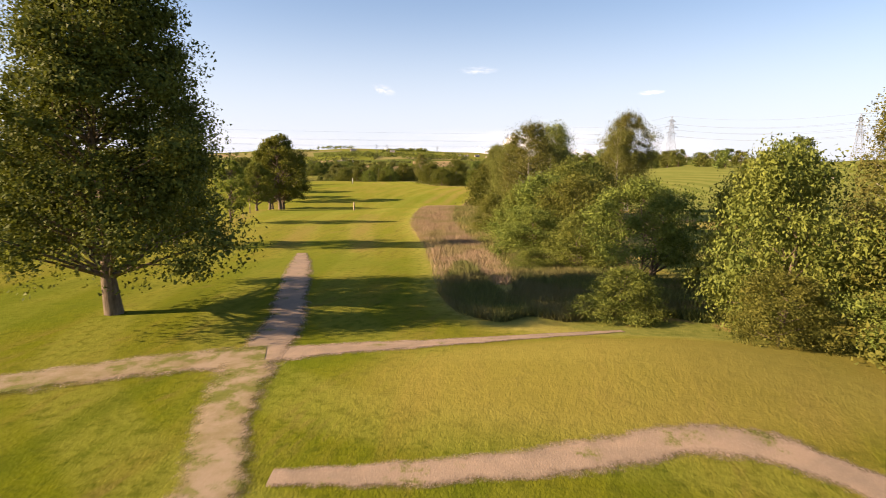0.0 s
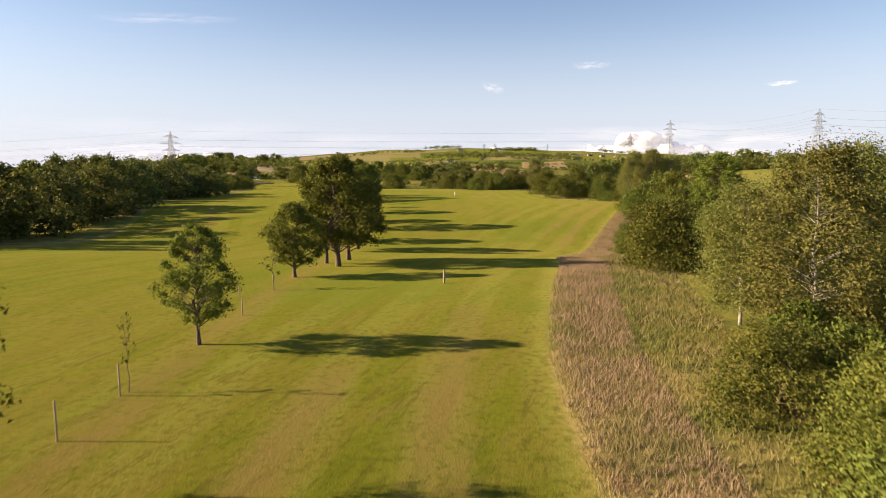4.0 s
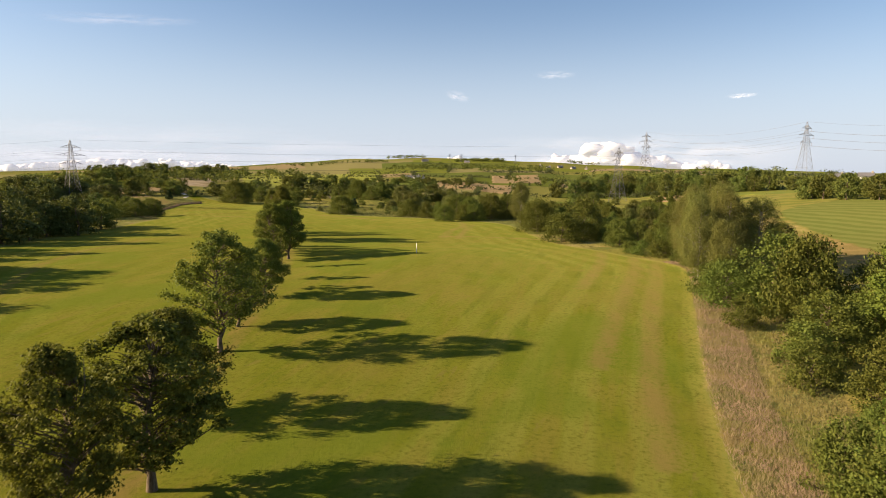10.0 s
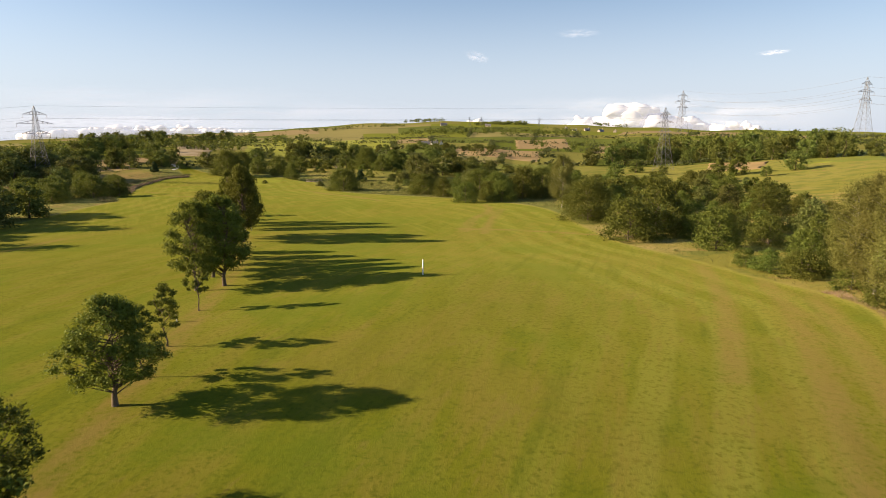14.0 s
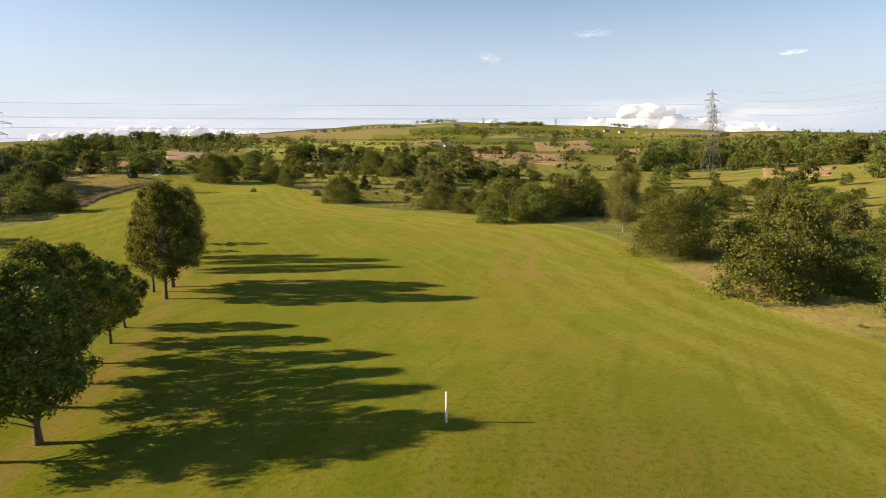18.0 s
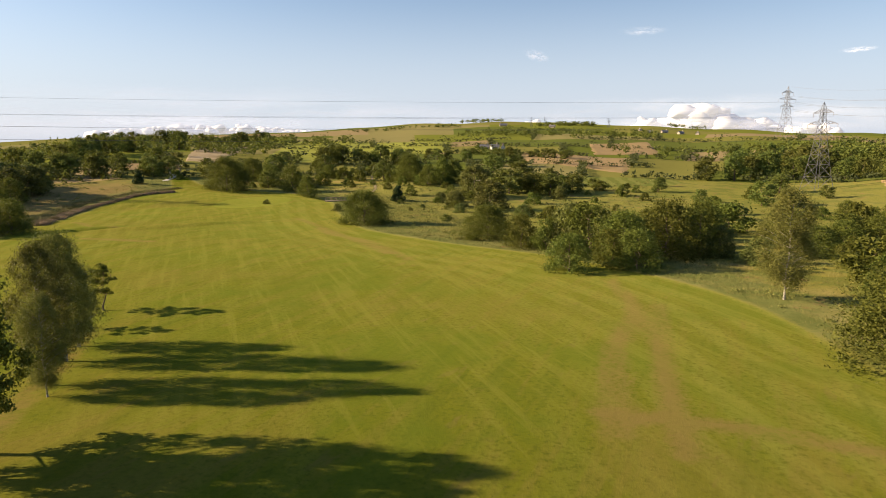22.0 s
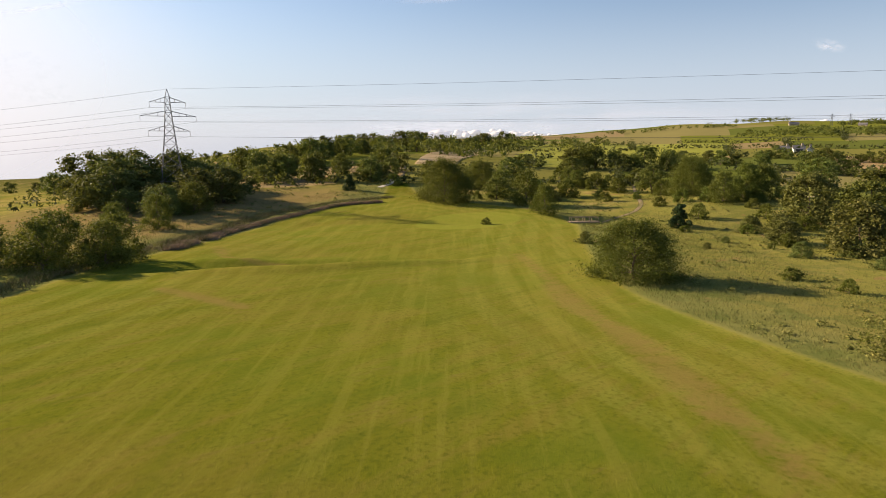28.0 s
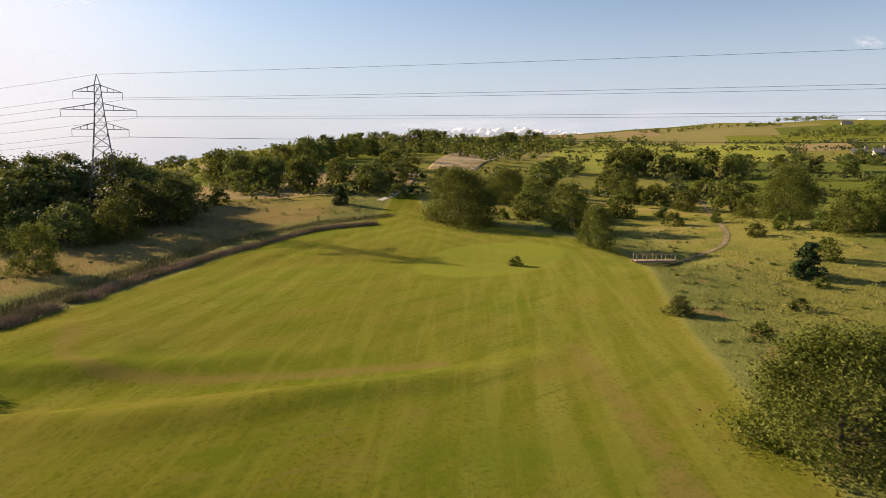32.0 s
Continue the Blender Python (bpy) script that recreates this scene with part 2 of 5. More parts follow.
def line_distance(xs, ys, line):
    q = [(v[0], v[1]) for v in line]
    best = np.full(np.shape(xs), 1e9)
    for (x0, y0), (x1, y1) in zip(q[:-1], q[1:]):
        ex, ey = x1 - x0, y1 - y0
        t = np.clip(((xs - x0) * ex + (ys - y0) * ey) / (ex * ex + ey * ey + 1e-9), 0, 1)
        best = np.minimum(best, (xs - x0 - t * ex) ** 2 + (ys - y0 - t * ey) ** 2)
    return np.sqrt(best)


MOWN_LINE = curve_points(MOWN, 4) + curve_points(MOWN_WEST, 3)
DITCH = curve_points([(-133, 294), (-144, 307), (-151, 320), (-158.5, 332), (-163.6, 340), (-170, 351), (-176, 362), (-181, 375), (-182, 396), (-179.5, 416)], 6)
TUFTS = [curve_points([(-152.6, 329.6), (-156.4, 335)], 8), curve_points([(-158.2, 339.5), (-164.6, 349.4), (-170, 360), (-173.6, 375), (-176, 391), (-173.5, 404)], 10)]
BANK = curve_points([(-154.6, 354.5), (-162.5, 371), (-168, 391)], 6)
STEPS = curve_points([(-136.6, 309.2), (-129.5, 316.6), (-118.9, 325.4), (-114.6, 334.5), (-110.9, 343.9), (-107.3, 356.1)], 6)
RING = curve_points([(-149.1, 329.0), (-150.2, 334.8), (-142.5, 337.5), (-137.0, 335.5), (-132.7, 330.0), (-134.4, 325.8), (-142.3, 323.7), (-149.1, 329.0)], 5)
TEE_FAR = [(30, 70), (34, 130), (40, 172), (51, 215), (60, 265), (75, 322), (106, 352), (140, 360), (200, 300), (170, 180), (120, 90), (60, 50)]
GREEN_FAR = [(-100, 476), (-112, 510), (-80, 540), (-20, 530), (0, 480), (-40, 462), (-75, 464)]


WORN = [  # tyre tracks and trodden lines on the mown grass
    [(-31, 296), (-28.5, 281), (-31, 268), (-31, 252)], [(-26, 284), (-27, 266), (-27, 250)], [(8.5, 214), (6, 196), (1, 175), (-5, 150)], [(4, 222), (1, 200), (-4, 178)], [(11, 205), (7.5, 188), (3.5, 170), (-0.5, 150), (-3, 132)], [(-90.6, 339.1), (-83.7, 329.9), (-74.5, 323.0), (-60, 304)], [(-109.0, 309.2), (-122.8, 309.2)],
    [(-18, 46), (-23, 72), (-29, 105), (-39, 146), (-47, 182), (-60, 222), (-80, 262)], [(-6, 46), (-8, 60), (-9, 75)], [(-12, 47), (-13.5, 62)],
    [(-106.7, 360.9), (-88.3, 337.9), (-65.3, 309.2)], [(-113.6, 349.4), (-133.1, 329.9), (-148.1, 334.5)], [(-32, 255), (-20, 254), (-5, 249)], [(-70, 150), (-90, 190), (-100, 235)]]


def graded(lo, hi, step, out_lo, out_hi, grow=1.13):
    mid = list(np.arange(lo, hi + 0.01, step))
    a, s = [], step
    while (a[-1] if a else lo) > out_lo:
        s *= grow
        a.append((a[-1] if a else lo) - s)
    b, s = [], step
    while (b[-1] if b else hi) < out_hi:
        s *= grow
        b.append((b[-1] if b else hi) + s)
    return np.array(a[::-1] + mid + b)


def build_ground():
    xs, ys = graded(-232, 34, 1.6, -4300, 4300), graded(-6, 446, 1.6, -4300, 4300)
    gx, gy = np.meshgrid(xs, ys)
    z = height(gx, gy)
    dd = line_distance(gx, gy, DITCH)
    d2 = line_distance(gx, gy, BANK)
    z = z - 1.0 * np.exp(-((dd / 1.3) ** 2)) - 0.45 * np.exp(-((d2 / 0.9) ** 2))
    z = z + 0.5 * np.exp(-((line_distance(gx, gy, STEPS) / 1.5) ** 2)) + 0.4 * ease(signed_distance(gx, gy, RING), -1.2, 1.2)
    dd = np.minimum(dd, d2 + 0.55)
    edge = np.clip(signed_distance(gx, gy, MOWN_LINE), -60, 60)
    other = np.clip(np.maximum(signed_distance(gx, gy, curve_points(TEE_FAR, 3)), signed_distance(gx, gy, curve_points(GREEN_FAR, 3))), -60, 60)
    nx, ny = len(xs), len(ys)
    idx = np.arange(nx * ny).reshape(ny, nx)
    faces = np.stack([idx[:-1, :-1], idx[:-1, 1:], idx[1:, 1:], idx[1:, :-1]], -1).reshape(-1, 4)
    me = bpy.data.meshes.new("ground")
    me.from_pydata(np.stack([gx, gy, z], -1).reshape(-1, 3).tolist(), [], faces.tolist())
    worn = np.minimum.reduce([line_distance(gx, gy, curve_points(w, 4)) for w in WORN])
    for name, val in (("edge", edge), ("other", other), ("ditch", dd), ("worn", np.minimum(worn, 40))):
        at = me.attributes.new(name, "FLOAT", "POINT")
        at.data.foreach_set("value", val.ravel().astype(np.float32))
    me.polygons.foreach_set("use_smooth", [True] * len(me.polygons))
    ob = new("ground", me)
    return tagged(ob, "mown fairway grass between rough grass and distant fields", "ground", kind="structure")


def ground_material():
    a = Mat("grassland", 1.0, 0.0)
    p = a.pos()
    x, y, z = a.xyz(p)
    big, mid, fine = a.noise(p, 0.035, 3.0), a.noise(p, 0.22, 4.0), a.noise(p, 2.6, 5.0, 0.65)
    blades = a.noise(a.scaled(p, (1, 1, 0.2)), 14.0, 3.0, 0.7)
    # mown grass with mowing stripes along the fairway
    warp = a.math("ADD", a.math("MULTIPLY", y, 0.19), a.math("MULTIPLY", big, 9.0))
    stripe = a.math("SINE", a.math("MULTIPLY", a.math("ADD", x, warp), 1.15))
    round_ = a.math("SINE", a.math("ADD", a.math("MULTIPLY", a.attr("edge"), 1.35), a.math("MULTIPLY", big, 3.0)))
    close = a.math("SUBTRACT", 1.0, a.step(a.attr("edge"), 14.0, 30.0))
    streak = a.noise(a.scaled(a.turned(p, 0.16), (1.0, 0.10, 1.0)), 0.55, 4.0, 0.6)
    mown = a.ramp(mid, (0.25, (0.109, 0.124, 0.009)), (0.55, (0.139, 0.146, 0.012)), (0.8, (0.168, 0.161, 0.024)))
    mown = a.mix(a.math("MULTIPLY", a.step(stripe, -0.5, 0.6), 0.24), mown, (0.202, 0.199, 0.038))
    mown = a.mix(a.math("MULTIPLY", a.math("MULTIPLY", a.step(round_, -0.4, 0.5), close), 0.6), mown, (0.225, 0.215, 0.050))
    mown = a.mix(a.math("MULTIPLY", a.step(streak, 0.48, 0.66), 0.6), mown, (0.195, 0.150, 0.036))
    mown = a.mix(a.math("MULTIPLY", a.step(streak, 0.48, 0.30), 0.6), mown, (0.076, 0.104, 0.009))
    mown = a.mix(a.math("MULTIPLY", a.step(big, 0.45, 0.7), 0.35), mown, (0.171, 0.149, 0.027))
    mown = a.mix(a.math("MULTIPLY", a.step(fine, 0.46, 0.70), 0.68), mown, (0.062, 0.076, 0.008))
    mown = a.mix(a.math("MULTIPLY", a.step(blades, 0.52, 0.75), 0.4), mown, (0.223, 0.219, 0.056))
    worn = a.math("SUBTRACT", 1.0, a.step(a.math("ADD", a.attr("worn"), a.math("MULTIPLY", a.math("SUBTRACT", fine, 0.5), 2.2)), 0.25, 1.55))
    dry = a.noise(a.scaled(a.turned(p, 0.30), (1.0, 0.22, 1.0)), 0.9, 5.0, 0.65)
    mown = a.mix(a.math("MULTIPLY", a.math("MULTIPLY", a.step(dry, 0.56, 0.66), a.step(mid, 0.42, 0.6)), 0.5), mown, (0.189, 0.138, 0.050))
    rows = a.noise(a.scaled(a.turned(p, 0.12), (1.0, 0.14, 1.0)), 2.4, 4.0, 0.7)
    mown = a.mix(a.math("MULTIPLY", a.math("MULTIPLY", a.step(rows, 0.54, 0.64), a.step(y, 88.0, 64.0)), a.math("MULTIPLY", a.step(y, 34.0, 44.0), 0.55)), mown, (0.081, 0.069, 0.016))
    bare = a.noise(p, 0.055, 5.0, 0.6)
    mown = a.mix(a.math("MULTIPLY", a.step(bare, 0.50, 0.66), 0.36), mown, (0.195, 0.141, 0.038))
    mown = a.mix(a.math("MULTIPLY", a.step(bare, 0.50, 0.36), 0.60), mown, (0.100, 0.138, 0.012))
    drive = a.noise(a.scaled(a.turned(p, -0.59), (1.0, 0.05, 1.0)), 0.75, 5.0, 0.65)
    mown = a.mix(a.math("MULTIPLY", a.math("MULTIPLY", a.step(drive, 0.50, 0.62), a.step(y, 225.0, 260.0)), 0.32), mown, (0.237, 0.214, 0.043))
    mown = a.mix(a.math("MULTIPLY", a.math("MULTIPLY", a.step(drive, 0.47, 0.36), a.step(y, 225.0, 260.0)), 0.36), mown, (0.104, 0.122, 0.011))
    tufts = a.noise(p, 6.5, 2.0, 0.5)
    mown = a.mix(a.math("MULTIPLY", a.step(tufts, 0.66, 0.74), 0.55), mown, (0.053, 0.074, 0.011))
    gd = a.n.new("ShaderNodeVectorMath")
    gd.operation = "DISTANCE"
    a.l.new(a.scaled(p, (1.0, 0.62, 0.0)), gd.inputs[0])
    gd.inputs[1].default_value = (-136.6, 393.1 * 0.62, 0.0)
    mown = a.mix(a.math("MULTIPLY", a.math("SUBTRACT", 1.0, a.step(gd.outputs["Value"], 9.2, 10.4)), 0.6), mown, (0.209, 0.230, 0.038))
    td = a.n.new("ShaderNodeVectorMath")
    td.operation = "DISTANCE"
    a.l.new(a.scaled(p, (0.45, 1.0, 0.0)), td.inputs[0])
    td.inputs[1].default_value = (6.5 * 0.45, 17.5, 0.0)
    mown = a.mix(a.math("MULTIPLY", a.math("SUBTRACT", 1.0, a.step(a.math("ADD", td.outputs["Value"], mid), 3.4, 5.6)), 0.6), mown, (0.285, 0.213, 0.074))
    # rough grass
    rough = a.ramp(mid, (0.25, (0.190, 0.178, 0.038)), (0.5, (0.285, 0.232, 0.075)), (0.75, (0.350, 0.262, 0.115)))
    rough = a.mix(a.step(big, 0.4, 0.62), rough, a.ramp(fine, (0.3, (0.157, 0.163, 0.027)), (0.7, (0.248, 0.213, 0.050))))
    rough = a.mix(a.math("MULTIPLY", a.step(fine, 0.48, 0.66), 0.42), rough, (0.100, 0.105, 0.024))
    patch = a.noise(p, 0.14, 5.0, 0.62)
    rough = a.mix(a.math("MULTIPLY", a.step(patch, 0.46, 0.56), 0.82), rough, a.ramp(fine, (0.3, (0.088, 0.108, 0.024)), (0.7, (0.180, 0.185, 0.046))))
    hd = a.n.new("ShaderNodeVectorMath")
    hd.operation = "DISTANCE"
    a.l.new(a.scaled(p, (1.0, 1.0, 0.0)), hd.inputs[0])
    hd.inputs[1].default_value = (-198.7, 369.0, 0.0)
    heath = a.ramp(fine, (0.3, (0.150, 0.108, 0.046)), (0.7, (0.265, 0.192, 0.092)))
    ed = a.n.new("ShaderNodeVectorMath")
    ed.operation = "DISTANCE"
    a.l.new(a.scaled(p, (1.6, 0.4, 0.0)), ed.inputs[0])
    ed.inputs[1].default_value = (44.0 * 1.6, 225.0 * 0.4, 0.0)
    rough = a.mix(a.math("MULTIPLY", a.math("SUBTRACT", 1.0, a.step(a.math("ADD", ed.outputs["Value"], a.math("MULTIPLY", mid, 14.0)), 22.0, 36.0)), 0.55), rough, a.ramp(fine, (0.3, (0.202, 0.123, 0.050)), (0.7, (0.304, 0.194, 0.092))))
    rough = a.mix(a.math("MULTIPLY", a.math("SUBTRACT", 1.0, a.step(a.math("ADD", hd.outputs["Value"], a.math("MULTIPLY", mid, 30.0)), 50.0, 85.0)), 0.75), rough, heath)
    lush = a.ramp(fine, (0.3, (0.135, 0.145, 0.030)), (0.7, (0.235, 0.218, 0.055)))
    rough = a.mix(a.math("MULTIPLY", a.step(a.math("ADD", y, a.math("MULTIPLY", mid, 60.0)), 330.0, 400.0), a.step(x, -135.0, -100.0)), rough, a.mix(a.step(patch, 0.42, 0.58), lush, rough))
    rank = a.math("MULTIPLY", a.step(a.math("ADD", a.attr("edge"), a.math("MULTIPLY", patch, 18.0)), -8.0, 4.0), a.step(y, 230.0, 300.0))
    rough = a.mix(a.math("MULTIPLY", rank, 0.7), rough, a.ramp(mid, (0.3, (0.095, 0.120, 0.034)), (0.7, (0.175, 0.188, 0.062))))      # rank green grass along the cut edge
    earth = a.noise(a.scaled(p, (1.0, 0.6, 1.0)), 0.19, 5.0, 0.65)
    rough = a.mix(a.math("MULTIPLY", a.step(earth, 0.60, 0.66), 0.6), rough, (0.235, 0.145, 0.068))
    edge = a.math("ADD", a.attr("edge"), a.math("MULTIPLY", a.math("SUBTRACT", fine, 0.5), 1.6))
    other = a.math("ADD", a.attr("other"), a.math("MULTIPLY", a.math("SUBTRACT", mid, 0.5), 4.0))
    keep = a.math("MAXIMUM", a.step(edge, -0.25, 0.25), a.step(other, -0.8, 0.8))
    mown = a.mix(a.math("MULTIPLY", worn, a.math("ADD", a.math("MULTIPLY", mid, 0.7), 0.35)), mown, (0.215, 0.140, 0.062))
    mown = a.mix(1.0, mown, (0.68, 0.72, 0.54), "MULTIPLY")
    mown = a.mix(a.math("MULTIPLY", a.step(other, -0.8, 0.8), 0.75), mown, a.mix(a.step(stripe, -0.3, 0.3), (0.130, 0.150, 0.040), (0.175, 0.190, 0.055)))      # the next fairway
    near = a.mix(keep, rough, mown)
    # lighter fringe along the mown edge
    fringe = a.math("MULTIPLY", a.step(edge, -0.9, -0.1), a.math("SUBTRACT", 1.0, a.step(edge, 0.0, 1.0)))
    near = a.mix(a.math("MULTIPLY", fringe, 0.28), near, (0.270, 0.238, 0.060))
    # near-black brown along the ditch and, narrower, along the bank line
    ditch_dark = a.math("SUBTRACT", 1.0, a.step(a.math("ADD", a.attr("ditch"), a.math("MULTIPLY", fine, 0.8)), 0.7, 1.25))
    near = a.mix(ditch_dark, near, (0.027, 0.025, 0.014))
    # distant fields laid out in bands round the hub
    sub = a.n.new("ShaderNodeVectorMath")
    sub.operation = "SUBTRACT"
    a.l.new(p, sub.inputs[0])
    sub.inputs[1].default_value = (*HUB, 0)
    fx, fy, _ = a.xyz(sub.outputs[0])
    far_d = a.math("SQRT", a.math("ADD", a.math("MULTIPLY", fx, fx), a.math("MULTIPLY", fy, fy)))
    ang = a.math("ARCTAN2", a.math("MULTIPLY", fx, -1.0), fy)
    band = a.math("FLOOR", a.math("MULTIPLY", a.math("LOGARITHM", a.math("MULTIPLY", far_d, 1 / FIELDS), 2.718281828), 5.0))
    cell = a.math("FLOOR", a.math("ADD", a.math("MULTIPLY", ang, 5.2), a.math("MULTIPLY", a.math("SINE", a.math("MULTIPLY", band, 12.7)), 3.0)))
    cv = a.n.new("ShaderNodeCombineXYZ")
    a.l.new(band, cv.inputs[0])
    a.l.new(cell, cv.inputs[1])
    wn_ = a.n.new("ShaderNodeTexWhiteNoise")
    wn_.noise_dimensions = "2D"
    a.l.new(cv.outputs[0], wn_.inputs["Vector"])
    field = a.ramp(wn_.outputs["Value"], (0.0, (0.156, 0.180, 0.035)), (0.2, (0.211, 0.224, 0.040)), (0.42, (0.250, 0.232, 0.065)), (0.6, (0.140, 0.164, 0.040)),
                   (0.74, (0.296, 0.256, 0.110)), (0.88, (0.359, 0.264, 0.150)))
    field.node.color_ramp.interpolation = "CONSTANT"
    field = a.mix(a.math("MULTIPLY", a.noise(p, 0.05, 4.0), 0.3), field, (0.12, 0.13, 0.03))
    field = a.mix(1.0, field, (0.74, 0.76, 0.72), "MULTIPLY")
    col = a.mix(a.math("MULTIPLY", a.step(far_d, FIELDS - 4, FIELDS + 4), a.math("SUBTRACT", 1.0, a.step(ang, 0.93, 1.0))), near, field)
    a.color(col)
    hgt = a.math("ADD", a.math("MULTIPLY", blades, 0.5), fine)
    a.put(a.math("MULTIPLY", a.math("SUBTRACT", 1.0, a.step(far_d, 190.0, 260.0)), 0.2), a.b.inputs["Sheen Weight"])
    a.put(a.math("MULTIPLY", a.b.inputs["Sheen Weight"].links[0].from_socket, a.step(edge, -0.25, 0.25)), a.b.inputs["Sheen Weight"])
    a.b.inputs["Sheen Roughness"].default_value = 0.45
    a.b.inputs["Sheen Tint"].default_value = (0.42, 0.42, 0.10, 1.0)
    a.bump(hgt, 0.5, 0.10)
    return a.m


ground = build_ground()
ground.data.materials.append(ground_material())


def floor_z(x, y):
    return float(height(x, y))


# ---- helpers for things ----
def mesh_from(name, verts, faces, material, smooth=False):
    me = bpy.data.meshes.new(name)
    me.from_pydata([tuple(v) for v in verts], [], [tuple(q) for q in faces])
    if material:
        me.materials.append(material)
    if smooth:
        me.polygons.foreach_set("use_smooth", [True] * len(me.polygons))
    return me


def part(name, data, parent, label=""):
    ob = new(name, data)
    ob.parent = parent
    return tagged(ob, label)


def tube(verts, faces, pts, radii, sides=6):
    """Adds a bent tapering tube through pts to verts and faces."""
    base = len(verts)
    for i, p in enumerate(pts):
        ahead = (pts[min(i + 1, len(pts) - 1)] - pts[max(i - 1, 0)]).normalized()
        u = ahead.orthogonal().normalized()
        w = ahead.cross(u)
        for k in range(sides):
            t = 2 * math.pi * k / sides
            verts.append(p + (u * math.cos(t) + w * math.sin(t)) * radii[i])
    for i in range(len(pts) - 1):
        for k in range(sides):
            a, b = base + i * sides + k, base + i * sides + (k + 1) % sides
            faces.append((a, b, b + sides, a + sides))
    faces.append(tuple(base + (len(pts) - 1) * sides + k for k in range(sides)))


def leaves_mesh(name, centres, spread, count, size, rng, material, droop=0.0, flat=0.0):
    """Many small leaf sprays scattered in clumps: centres (n,3), spread (n,3 radii)."""
    pick = rng.integers(0, len(centres), count)
    d = rng.normal(size=(count, 3))
    d /= np.linalg.norm(d, axis=1)[:, None]
    r = rng.random(count) ** 0.45
    bulk = np.where(rng.random(count) < 0.18, 1.0, 0.0)           # larger sprays deep inside keep the heart of the crown dark
    r = r * (1 - 0.6 * bulk)
    pos = centres[pick] + d * spread[pick] * r[:, None]
    out = d * 0.7 + rng.normal(size=(count, 3)) * 0.75
    out[:, 2] += 0.35
    out /= np.linalg.norm(out, axis=1)[:, None]
    ref = rng.normal(size=(count, 3))
    ref[:, 2] -= droop
    u = np.cross(out, ref)
    u /= np.linalg.norm(u, axis=1)[:, None] + 1e-9
    w = np.cross(out, u)
    s = size * ((0.55 + 0.9 * rng.random(count)) * (1 + 0.6 * bulk))[:, None]
    long_ = (1.0 + 0.6 * rng.random(count))[:, None]
    v = np.empty((count, 3, 3))
    v[:, 0] = pos - w * s * long_
    v[:, 1] = pos + u * s * 0.75 + w * s * 0.5
    v[:, 2] = pos - u * s * 0.75 + w * s * 0.7
    me = bpy.data.meshes.new(name)
    me.vertices.add(count * 3)
    me.vertices.foreach_set("co", v.reshape(-1).astype(np.float32))
    me.loops.add(count * 3)
    me.loops.foreach_set("vertex_index", np.arange(count * 3, dtype=np.int32))
    me.polygons.add(count)
    me.polygons.foreach_set("loop_start", np.arange(0, count * 3, 3, dtype=np.int32))
    me.materials.append(material)
    me.update(calc_edges=True)
    return me


